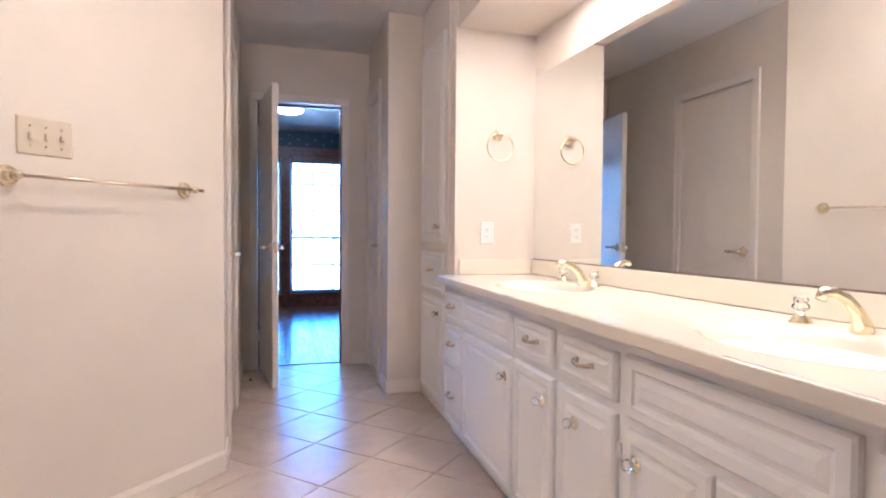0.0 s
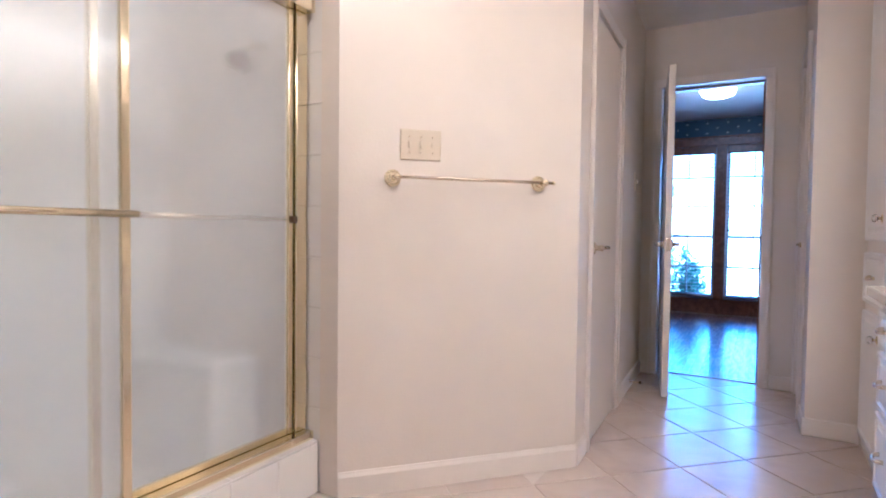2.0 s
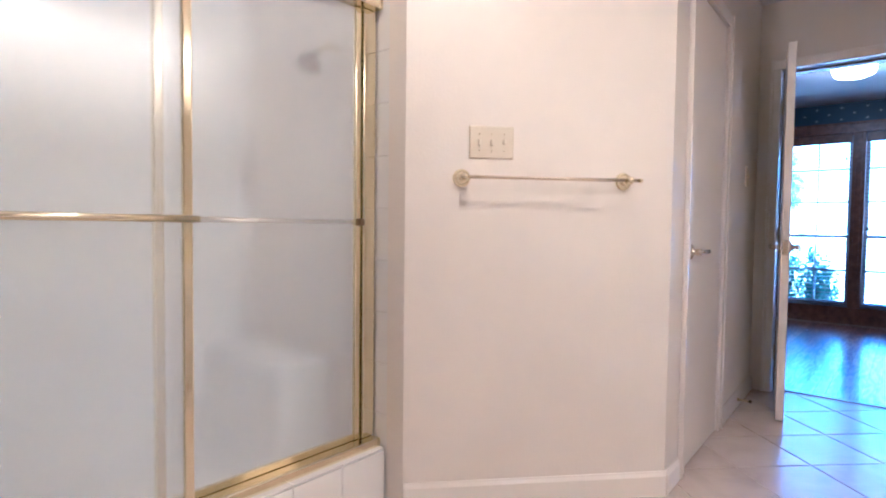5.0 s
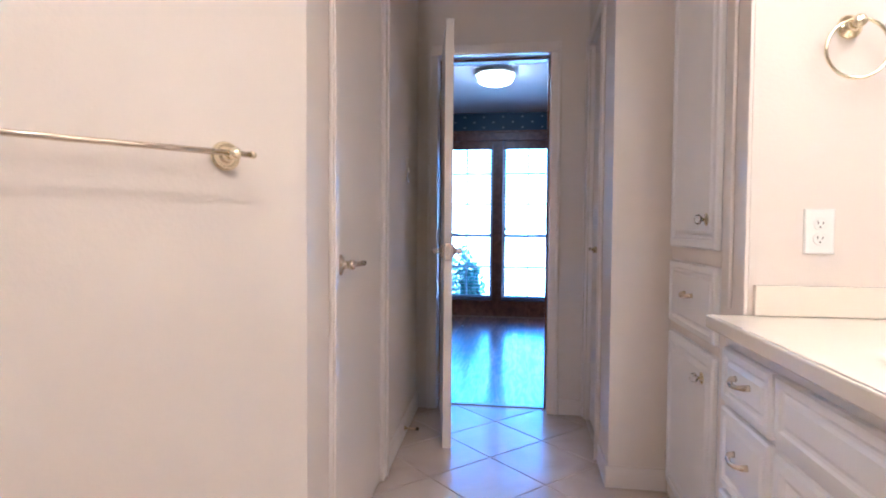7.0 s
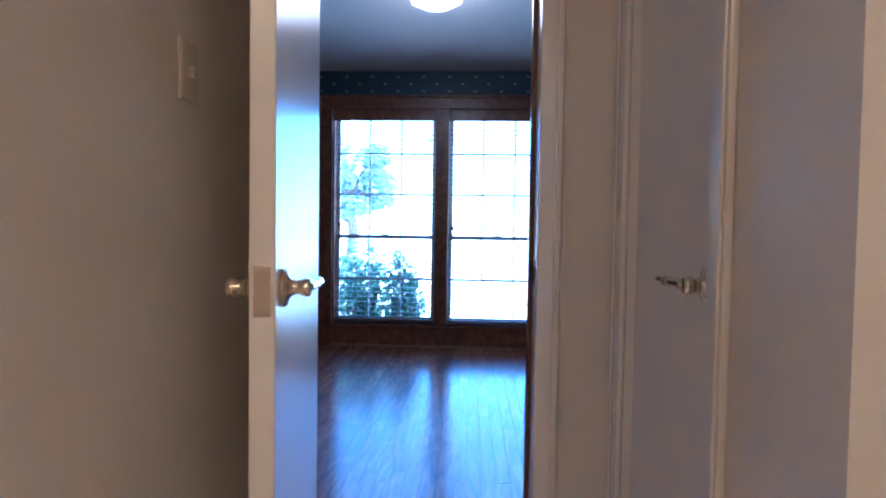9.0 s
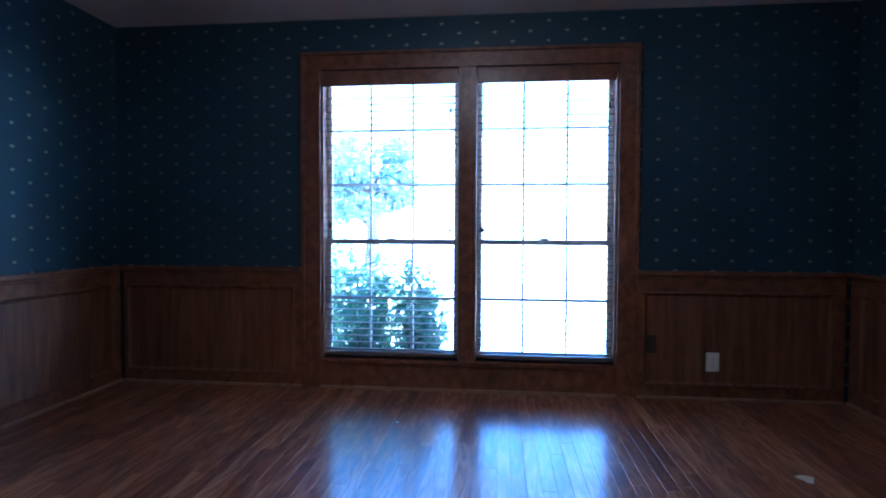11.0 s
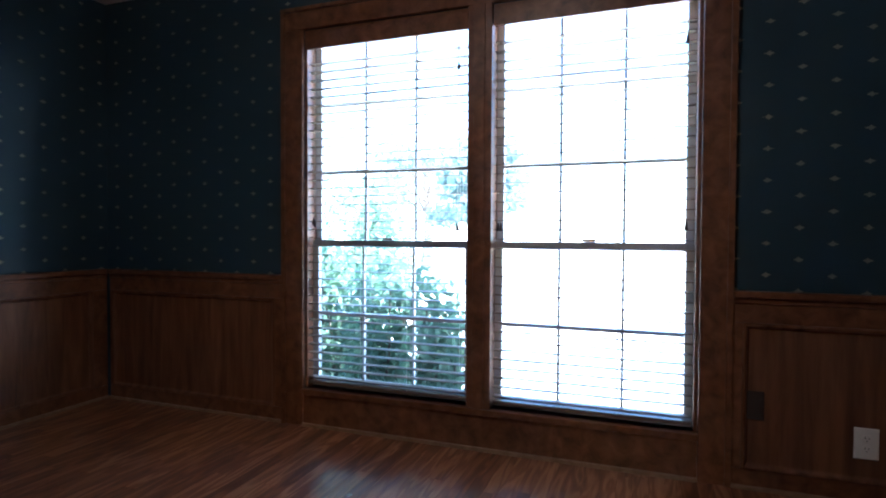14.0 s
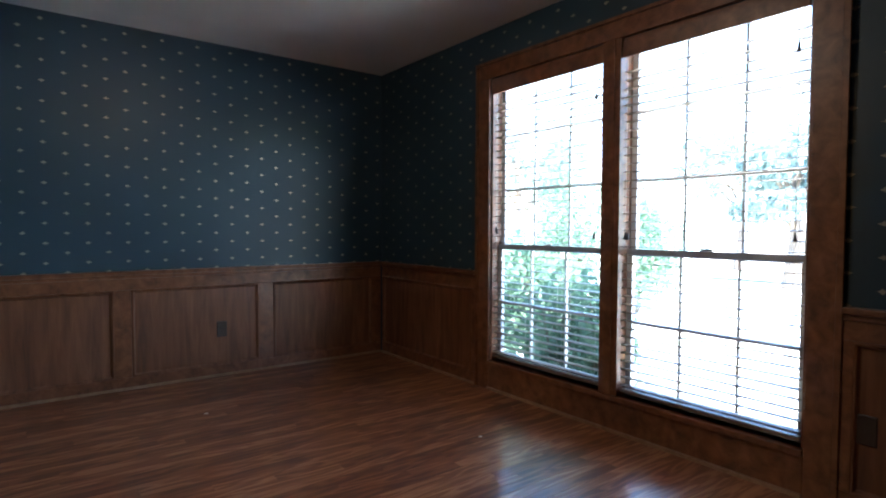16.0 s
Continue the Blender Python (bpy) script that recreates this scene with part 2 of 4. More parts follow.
def leafy(name, lo, hi):
    m = mat(name, hi, 0.5)
    g = N(m, "ShaderNodeNewGeometry")
    tint = ramp(m, g.outputs["Random Per Island"], [(0.0, lo), (1.0, hi)])
    L(m, tint, bsdf(m).inputs["Base Color"])
    through_leaf, both = N(m, "ShaderNodeBsdfTranslucent"), N(m, "ShaderNodeMixShader", Fac=0.6)
    L(m, tint, through_leaf.inputs[0])
    L(m, bsdf(m).outputs[0], both.inputs[1])
    L(m, through_leaf.outputs[0], both.inputs[2])
    L(m, both.outputs[0], m.node_tree.nodes["Material Output"].inputs[0])
    return m


# Window glare is put into both leaf colours; far trees also carry bluish haze.
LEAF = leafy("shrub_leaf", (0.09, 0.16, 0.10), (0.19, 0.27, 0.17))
HAZELEAF = leafy("hazed_tree_leaf", (0.14, 0.20, 0.18), (0.22, 0.28, 0.26))
BARK = paint("bark", (0.16, 0.12, 0.09), 0.9, 0.8, 40, 0.3)
GROUND = paint("dry_lawn", (0.50, 0.47, 0.40), 0.95, 0.8, 12, 0.3)
PAVING = paint("pale_concrete", (0.52, 0.50, 0.46), 0.9, 0.4, 60, 0.1)
SIDING = paint("house_siding", (0.45, 0.42, 0.38), 0.8, 0.3, 40, 0.1)


# ---- building helpers ----
FRAMES = {}


def thing(name, m, label, category, group="", kind=""):
    ob = new(name)
    ob.empty_display_size = 0.1
    if not isinstance(m, Matrix):
        m = Matrix.Translation(m)
    ob.matrix_basis = m
    FRAMES[ob] = m
    return tagged(ob, label, category, group, kind)


def part(name, bm, material, parent=None, label="", world=True, smooth=False):
    """Links a bmesh as one mesh object; world: its points are in world places and are brought into the parent's frame."""
    base = FRAMES.get(parent, Matrix())
    if parent is not None and world:
        bm.transform(base.inverted())
    bmesh.ops.recalc_face_normals(bm, faces=bm.faces)
    me = bpy.data.meshes.new(name)
    bm.to_mesh(me)
    bm.free()
    if smooth:
        me.polygons.foreach_set("use_smooth", [True] * len(me.polygons))
    me.materials.append(material)
    ob = new(name, me)
    if parent is not None:
        ob.parent = parent
        FRAMES[ob] = base
    return tagged(ob, label)


def setting(name, bm, material, label, category):
    ob = part(name, bm, material)
    FRAMES[ob] = Matrix()
    return tagged(ob, label, category, "", "structure")


def box(bm, x0, x1, y0, y1, z0, z1, bev=0.0):
    r = bmesh.ops.create_cube(bm, size=1, matrix=Matrix.Translation(((x0 + x1) / 2, (y0 + y1) / 2, (z0 + z1) / 2)) @ Matrix.Diagonal((abs(x1 - x0), abs(y1 - y0), abs(z1 - z0), 1)))
    if bev:
        es = list({e for v in r["verts"] for e in v.link_edges})
        bmesh.ops.bevel(bm, geom=es, offset=bev, segments=2, affect="EDGES", profile=0.5)
    return bm


def B(*a, bev=0.0):
    return box(bmesh.new(), *a, bev=bev)


def prism(pts, z0, z1):
    bm = bmesh.new()
    lo = [bm.verts.new((x, y, z0)) for x, y in pts]
    hi = [bm.verts.new((x, y, z1)) for x, y in pts]
    bm.faces.new(lo)
    bm.faces.new(hi)
    for i in range(len(pts)):
        j = (i + 1) % len(pts)
        bm.faces.new((lo[i], lo[j], hi[j], hi[i]))
    return bm


def tube(bm, pts, radii, n=12):
    pts = [Vector(p) for p in pts]
    if isinstance(radii, (int, float)):
        radii = [radii] * len(pts)
    rings_, side = [], None
    for i, p in enumerate(pts):
        d = (pts[min(i + 1, len(pts) - 1)] - pts[max(i - 1, 0)]).normalized()
        if side is None:
            side = d.orthogonal().normalized()
        side = (side - d * side.dot(d)).normalized()
        up = d.cross(side)
        rings_.append([bm.verts.new(p + (side * math.cos(a) + up * math.sin(a)) * radii[i]) for a in (2 * math.pi * k / n for k in range(n))])
    for a, b in zip(rings_, rings_[1:]):
        for k in range(n):
            bm.faces.new((a[k], a[(k + 1) % n], b[(k + 1) % n], b[k]))
    bm.faces.new(rings_[0])
    bm.faces.new(rings_[-1])
    return bm


def lathe(bm, m, profile, n=20):
    """Profile rows (radius, height) about m's z axis."""
    rs = []
    for r, h in profile:
        rs.append([bm.verts.new(m @ Vector((max(r, 1e-4) * math.cos(2 * math.pi * k / n), max(r, 1e-4) * math.sin(2 * math.pi * k / n), h))) for k in range(n)])
    for a, b in zip(rs, rs[1:]):
        for k in range(n):
            bm.faces.new((a[k], a[(k + 1) % n], b[(k + 1) % n], b[k]))
    bm.faces.new(rs[0])
    bm.faces.new(rs[-1])
    return bm


def rings(bm, m, w, h, steps):
    """A moulded rectangular plate, w along m's x and h along its y, rising along its z: steps of (inset, height)."""
    prev = None
    for inset, z in steps:
        r = [bm.verts.new(m @ Vector(p)) for p in ((inset, inset, z), (w - inset, inset, z), (w - inset, h - inset, z), (inset, h - inset, z))]
        if prev:
            for k in range(4):
                bm.faces.new((prev[k], prev[(k + 1) % 4], r[(k + 1) % 4], r[k]))
        else:
            bm.faces.new(r[::-1])
        prev = r
    bm.faces.new(prev)
    return bm


def plane_m(origin, u, v):
    """A frame with x along u, y along v and z along their cross."""
    u, v = Vector(u).normalized(), Vector(v).normalized()
    w = u.cross(v)
    return Matrix(((u.x, v.x, w.x, origin[0]), (u.y, v.y, w.y, origin[1]), (u.z, v.z, w.z, origin[2]), (0, 0, 0, 1)))


# ---- bathroom and hall: structure ----
HC, BC = 2.45, 2.42            # ceilings of bath and hall, of the bedroom
TILE, TX, TY = 0.343, 0.185, 4.06
bath_floor = setting("floor_bath", B(-2.1, 1.6, -1.42, 4.82, -0.12, -0.004), GROUT, "tan grout bed of the diagonal tile floor", "floor")
setting("ceiling_bath", B(-2.1, 1.6, -1.42, 4.78, HC, HC + 0.1), CEIL, "off-white painted bathroom and hall ceiling", "ceiling")

D0, D1 = 3.10, 3.74            # door beside the towel bar
WX = -0.222
LEAN = Matrix.Translation((WX, 3.1, 0)) @ Matrix.Rotation(radians(2.3), 4, "Z") @ Matrix.Translation((-WX, -3.1, 0))
bm = B(WX - 0.12, WX, 2.862, D0 - 0.02, 0, HC)
box(bm, WX - 0.12, WX, D1 + 0.02, 4.712, 0, HC)
box(bm, WX - 0.12, WX, D0 - 0.02, D1 + 0.02, 2.06, HC)
bm.transform(LEAN)
setting("wall_hall_west", bm, WALL, "warm white painted hall wall with doorway", "wall")
A0, A1 = (-0.895, 2.115), (-0.212, 2.864)
setting("wall_diagonal", prism([A0, A1, (-0.331, 2.857), (-0.98, 2.236), (-0.98, 2.115)], 0, HC), WALL, "warm white painted diagonal wall", "wall")
shower_wall = setting("wall_shower_north", B(-2.06, -0.98, 2.123, 2.235, 0, HC), PALEGROUT, "pale tiled shower end wall", "wall")
setting("wall_shower_back", B(-2.06, -1.95, 0.60, 2.123, 0, HC), SHOWER, "white shower back wall", "wall")
setting("wall_bath_west", B(-1.95, -0.98, 0.48, 0.688, 0, HC), WALL, "warm white painted wall beside the shower", "wall")
setting("wall_bath_southwest", B(-1.10, -0.98, -1.30, 0.48, 0, HC), WALL, "warm white painted bathroom wall", "wall")
setting("wall_bath_south", B(-1.10, 1.50, -1.42, -1.30, 0, HC), WALL, "warm white painted end wall of the bathroom", "wall")
MX = 1.362
SKEW = Matrix.Translation((MX, 3.105, 0)) @ Matrix.Rotation(radians(2.1), 4, "Z") @ Matrix.Translation((-MX, -3.105, 0))


def skewed(bm):
    bm.transform(SKEW)
    return bm


def wall_x(y):
    return MX + (3.105 - y) * math.tan(radians(2.1))


setting("wall_vanity", skewed(B(MX, MX + 0.12, -1.36, 3.245, 0, HC)), WALL, "warm white painted wall behind the vanity", "wall")
setting("wall_towel_ring", B(0.915, MX, 3.11, 3.225, 0, HC), WALL, "warm white painted end wall of the vanity", "wall")
bm = B(0.915, 1.40, -1.30, 3.11, 2.16, HC)
box(bm, 0.915, 1.0, -1.30, 3.11, 2.12, 2.16)
box(bm, 1.28, 1.47, -1.30, 3.11, 2.12, 2.16)
box(bm, 1.0, 1.28, -1.30, 0.86, 2.12, 2.16)
box(bm, 1.0, 1.28, 2.64, 3.11, 2.12, 2.16)
setting("soffit", bm, WALL, "warm white soffit above the vanity", "soffit")
setting("wall_hall_niche", B(0.675, 1.40, 3.84, 3.96, 0, HC), WALL, "warm white painted hall wall beside the linen cabinet", "wall")
C0, C1 = 4.155, 4.645
bm = B(0.675, 0.795, 3.96, C0 - 0.02, 0, HC)
box(bm, 0.675, 0.795, C1 + 0.02, 4.715, 0, HC)
box(bm, 0.675, 0.795, C0 - 0.02, C1 + 0.02, 2.06, HC)
setting("wall_hall_east", bm, WALL, "warm white painted hall wall with closet doorway", "wall")
E0, E1, EY = -0.166, 0.465, 4.715
bm = B(-2.5, E0 - 0.02, EY, 4.835, 0, HC)
box(bm, E1 + 0.02, 2.5, EY, 4.835, 0, HC)
box(bm, E0 - 0.02, E1 + 0.02, EY, 4.835, 2.05, HC)
setting("wall_hall_end", bm, WALL, "warm white painted wall around the bedroom doorway", "wall")
# closets behind the two closed doors
setting("wall_closet_west", B(-1.10, -1.0, 2.4, 4.77, 0, HC), WALL, "plain closet wall", "wall")
setting("wall_closet_east", B(1.40, 1.50, 3.245, 4.77, 0, HC), WALL, "plain closet wall", "wall")

# ---- bedroom: structure ----
X0, X1, Y0, Y1 = -2.38, 2.36, 4.90, 8.145
CR = 0.80
setting("floor_bedroom", B(-2.5, 2.5, 4.82, 8.27, -0.12, -0.006), mat("subfloor", (0.05, 0.03, 0.02), 0.9), "dark subfloor under the oak boards", "floor")
setting("ceiling_bedroom", B(-2.5, 2.5, 4.835, 8.27, BC, BC + 0.13), CEIL, "off-white painted bedroom ceiling", "ceiling")
setting("wall_bedroom_west", B(X0 - 0.12, X0, 4.835, 8.27, 0, BC), PAPER_Y, "dark teal wallpaper with small cream motifs", "wall")
setting("wall_bedroom_east", B(X1, X1 + 0.14, 4.835, 8.27, 0, BC), PAPER_Y, "dark teal wallpaper with small cream motifs", "wall")
bm = B(X0, E0 - 0.02, 4.835, Y0, 0, BC)
box(bm, E1 + 0.02, X1, 4.835, Y0, 0, BC)
box(bm, E0 - 0.02, E1 + 0.02, 4.835, Y0, 2.05, BC)
setting("wall_bedroom_south", bm, PAPER_X, "dark teal wallpaper around the bedroom doorway", "wall")
WX0, WX1, WZ0, WZ1 = -0.945, 0.970, 0.20, 2.09
bm = B(X0, WX0, Y1, 8.27, 0, BC)
box(bm, WX1, X1, Y1, 8.27, 0, BC)
box(bm, WX0, WX1, Y1, 8.27, 0, WZ0)
box(bm, WX0, WX1, Y1, 8.27, WZ1, BC)
setting("wall_bedroom_north", bm, PAPER_X, "dark teal wallpaper around the twin window", "wall")


# ---- trims ----
def skirting(name, pts, h, t, material, label):
    """Baseboard along a line of plan points, on the left side of the walk along them."""
    bm = bmesh.new()
    for (xa, ya), (xb, yb) in zip(pts, pts[1:]):
        d = Vector((xb - xa, yb - ya, 0)).normalized()
        n = Vector((-d.y, d.x, 0))
        prof = [(0, 0), (t, 0), (t, h - 0.018), (t * 0.55, h - 0.006), (t * 0.4, h), (0, h)]
        ends = []
        for p in (Vector((xa, ya, 0)), Vector((xb, yb, 0))):
            ends.append([bm.verts.new(p + n * (q + 0.0005) + Vector((0, 0, z + 0.001))) for q, z in prof])
        a, b = ends
        for k in range(len(prof)):
            j = (k + 1) % len(prof)
            bm.faces.new((a[k], a[j], b[j], b[k]))
        bm.faces.new(a)
        bm.faces.new(b)
    return setting(name, bm, material, label, "baseboard")


skirting("baseboard_diagonal", [(-0.212, 2.864), (-0.893, 2.117)], 0.095, 0.013, TRIM, "white painted baseboard on the diagonal wall")
skirting("baseboard_hall_west", [tuple((LEAN @ Vector((WX, y, 0)))[:2]) for y in (4.708, D1 + 0.066)], 0.09, 0.013, TRIM, "white painted hall baseboard")
skirting("baseboard_hall_corner", [tuple((LEAN @ Vector((WX, y, 0)))[:2]) for y in (D0 - 0.066, 2.866)], 0.09, 0.013, TRIM, "white painted baseboard beside the door casing")
for nm, a, b in (("baseboard_niche", (0.663, 3.827), (0.90, 3.84)), ("baseboard_hall_east", (0.662, 3.84), (0.675, C0 - 0.075))):
    setting(nm, B(min(a[0], b[0]), max(a[0], b[0]), min(a[1], b[1]), max(a[1], b[1]), 0.001, 0.09, bev=0.004), TRIM, "white painted baseboard at the hall corner", "baseboard")
setting("baseboard_hall_end", B(E1 + 0.066, 0.66, EY - 0.013, EY, 0.001, 0.09, bev=0.004), TRIM, "white painted baseboard beside the bedroom doorway", "baseboard")


def casing(name, axis, at, lo, hi, top, w, t, out, material, label, jamb):
    """Door trim: two legs and a head on the face at `at` of a wall that runs along axis, proud by t toward out (+1 or -1); jamb: depth of the lining behind."""
    root = thing(name, (0, 0, 0), label, "door trim", "", "structure")

    def put(nm, u0, u1, z0, z1, d0, d1, bev=0.005):
        a, b = sorted((at + out * d0, at + out * d1))
        part(nm, B(a, b, u0, u1, z0, z1, bev=bev) if axis == 1 else B(u0, u1, a, b, z0, z1, bev=bev), material, root)

    put("leg", lo - w, lo, 0.001, top, 0, t)
    put("leg", hi, hi + w, 0.001, top, 0, t)
    put("head", lo - w, hi + w, top, top + w, 0, t)
    put("bead", lo - w, lo - w + 0.018, 0.001, top + w, t + 0.0005, t + 0.007, 0.003)
    put("bead", hi + w - 0.018, hi + w, 0.001, top + w, t + 0.0005, t + 0.007, 0.003)
    if jamb:
        put("jamb", lo - 0.02, lo, 0.001, top, -jamb, -0.0005, 0)
        put("jamb", hi, hi + 0.02, 0.001, top, -jamb, -0.0005, 0)
        put("jamb_head", lo - 0.02, hi + 0.02, top + 0.0005, top + 0.02, -jamb, -0.0005, 0)
    return root


casing("door_trim_1", 1, WX, D0, D1, 2.04, 0.062, 0.015, 1, TRIM, "white painted casing of the closed hall door", 0.12).matrix_basis = LEAN
casing("door_trim_2", 1, 0.675, C0, C1, 2.04, 0.060, 0.015, -1, TRIM, "white painted casing of the closet door", 0.12)
casing("door_trim_3", 0, EY, E0, E1, 2.03, 0.058, 0.015, -1, TRIM, "white painted casing of the bedroom doorway", 0.0765)
casing("door_trim_4", 0, Y0, E0, E1, 2.03, 0.06, 0.014, 1, TRIMWOOD, "dark stained casing and lining on the bedroom side", 0.1075)
dst = thing("door_stop_moulding", (0.13, 4.81, 0), "dark stained stop moulding around the bedroom door jamb", "door trim", "", "structure")
part("side", B(E0 + 0.0005, E0 + 0.012, 4.792, 4.83, 0.007, 2.029, bev=0.002), TRIMWOOD, dst)
part("side", B(E1 - 0.012, E1 - 0.0005, 4.792, 4.83, 0.007, 2.029, bev=0.002), TRIMWOOD, dst)
part("top", B(E0 + 0.013, E1 - 0.013, 4.792, 4.83, 2.017, 2.0295, bev=0.002), TRIMWOOD, dst)
th = thing("threshold", (0.13, 4.80, 0), "dark metal threshold between tile and oak", "threshold", "", "structure")
part("strip", B(E0, E1, 4.795, 4.835, -0.003, 0.006, bev=0.003), DARKBRASS, th)


def lever(parent, m, material, tip, name="door_handle"):
    """Rose, neck and lever; m: z out of the door, x along the lever."""
    rose = part(name, lathe(bmesh.new(), m, [(0.031, 0), (0.033, 0.004), (0.030, 0.009), (0.018, 0.013), (0.013, 0.018), (0.012, 0.03), (0.015, 0.033), (0.015, 0.045), (0.011, 0.048)], 24), material, parent, smooth=True)
    bm = bmesh.new()
    tube(bm, [m @ Vector(p) for p in ((0.0, 0, 0.04), (0.02, 0, 0.042), (0.05, 0.0, 0.046), (0.075, 0, 0.049))], [0.010, 0.0095, 0.009, 0.009], 10)
    part("lever", bm, material, rose, smooth=True)
    bm = bmesh.new()
    tube(bm, [m @ Vector(p) for p in ((0.0755, 0, 0.049), (0.098, 0.0, 0.051))], [0.0095, 0.0095], 8)
    part("lever_tip", bm, tip, rose, "clear acrylic tip")


def hinge(parent, x, y, z, axis="y"):
    bm = bmesh.new()
    tube(bm, [(x, y, z - 0.045), (x, y, z + 0.045)], 0.007, 8)
    part("hinge", bm, OLDBRASS, parent)


def slab_door(name, m, w, h, t, material, label):
    """A flush door, hinge edge on m's z axis, leaf along its x, thickness along its y."""
    d = thing(name, m, label, "door", "", "structure")
    part("leaf", B(0, w, -t / 2, t / 2, 0.006, h, bev=0.003), material, d, world=False)
    return d


# hall door beside the diagonal wall, closed
d1 = slab_door("door_1", LEAN @ plane_m((WX - 0.018, D1 - 0.003, 0.0), (0, -1, 0), (1, 0, 0)), D1 - D0 - 0.006, 2.034, 0.032, TRIM, "closed flush white painted hall door")
lever(d1, LEAN @ plane_m((WX - 0.0015, D0 + 0.05, 0.935), (0, 1, 0), (0, 0, 1)), OLDBRASS, CRYSTAL)
# closet door, closed and set back
d2 = slab_door("door_2", plane_m((0.712, C1 - 0.003, 0.0), (0, -1, 0), (1, 0, 0)), C1 - C0 - 0.006, 2.034, 0.032, TRIM, "closed flush white painted closet door")
lever(d2, plane_m((0.6958, C0 + 0.06, 0.953), (0, 1, 0), (0, 0, -1)), OLDBRASS, CHROME)
# bedroom door, standing open into the hall
ang = math.atan2(-0.633, 0.11)
HX, HY = -0.134, 4.748
d3 = slab_door("door_3", Matrix.Translation((HX, HY, 0)) @ Matrix.Rotation(ang, 4, "Z"), 0.64, 2.02, 0.040, TRIM, "open flush white painted bedroom door")
mloc = FRAMES[d3]
lever(d3, mloc @ plane_m((0.582, 0.0201, 0.94), (-1, 0, 0), (0, 0, 1)), OLDBRASS, CHROME)
lever(d3, mloc @ plane_m((0.582, -0.0201, 0.94), (-1, 0, 0), (0, 0, -1)), OLDBRASS, CHROME)
part("latch_plate", B(0.6401, 0.642, -0.013, 0.013, 0.90, 0.98, bev=0.0005), OLDBRASS, d3, world=False)
for z in (0.25, 1.0, 1.80):
    hinge(d3, HX - 0.026, HY + 0.006, z)
sp = thing("strike_plate", (E1, 4.756, 0.93), "brass strike plate in the door jamb", "strike plate")
part("plate", B(E1 - 0.002, E1 - 0.0003, 4.735, 4.777, 0.895, 0.962, bev=0.0005), DARKBRASS, sp)
part("lip", B(E1 - 0.006, E1 - 0.0003, 4.726, 4.7348, 0.912, 0.945, bev=0.0025), DARKBRASS, sp, "curved lip")
part("latch_hole", B(E1 - 0.0026, E1 - 0.0022, 4.747, 4.766, 0.91, 0.947), SLOT, sp)
# spring door stop on the hall baseboard
ds = thing("door_stop", (-0.254, 4.24, 0.045), "brass spring door stop with rubber tip", "door stop")
bm = lathe(bmesh.new(), plane_m((-0.256, 4.24, 0.045), (0, 1, 0), (0, 0, 1)), [(0.012, 0), (0.012, 0.004)] + [(0.005 + 0.002 * (i % 2), 0.006 + i * 0.003) for i in range(18)], 10)
part("spring", bm, OLDBRASS, ds)
part("tip", lathe(bmesh.new(), plane_m((-0.196, 4.24, 0.045), (0, 1, 0), (0, 0, 1)), [(0.008, 0), (0.009, 0.004), (0.009, 0.012), (0.006, 0.015)], 12), RUBBER, ds)


# ---- plates, bars ----
def wall_plate(name, m, w, h, material, label, kind, gangs=1):
    """Cover plate centred on m, out along its z."""
    t = thing(name, m, label, kind)
    o = plane_m((-w / 2, -h / 2, 0.0005), (1, 0, 0), (0, 1, 0))
    part("cover_plate", rings(bmesh.new(), o, w, h, [(0, 0), (0, 0.003), (0.004, 0.006)]), material, t, world=False)
    for g in range(gangs):
        x = (g - (gangs - 1) / 2) * 0.046
        if kind == "light switch":
            part("toggle", box(bmesh.new(), x - 0.005, x + 0.005, -0.012 + 0.006 * (g == 2), 0.010, 0.0062, 0.016, bev=0.002), material, t, world=False)
            for y in (-0.03, 0.03):
                part("screw", lathe(bmesh.new(), Matrix.Translation((x, y, 0.0061)), [(0.0032, 0), (0.0032, 0.0012)], 10), OLDBRASS if material is IVORY else material, t, world=False)
        elif kind == "outlet":
            for y in (-0.0195, 0.0195):
                s = part("socket", lathe(bmesh.new(), Matrix.Translation((x, y, 0.0061)), [(0.0165, 0), (0.0165, 0.0022), (0.015, 0.003)], 20), material, t, world=False)
                for dx, hh in ((-0.006, 0.009), (0.006, 0.007)):
                    part("slot", B(x + dx - 0.001, x + dx + 0.001, y - 0.001, y + hh - 0.001, 0.0092, 0.0096), SLOT, s, world=False)
                part("slot", lathe(bmesh.new(), Matrix.Translation((x, y - 0.008, 0.0092)), [(0.0022, 0), (0.0022, 0.0004)], 8), SLOT, s, world=False)
            part("screw", lathe(bmesh.new(), Matrix.Translation((x, 0, 0.0061)), [(0.003, 0), (0.003, 0.0012)], 10), material, t, world=False)
    return t


DU = Vector((A1[0] - A0[0], A1[1] - A0[1], 0)).normalized()
DN = Vector((DU.y, -DU.x, 0))


def on_diag(s, z, off=0.0):
    p = Vector((A0[0], A0[1], 0)) + DU * s + DN * off
    return (p.x, p.y, z)


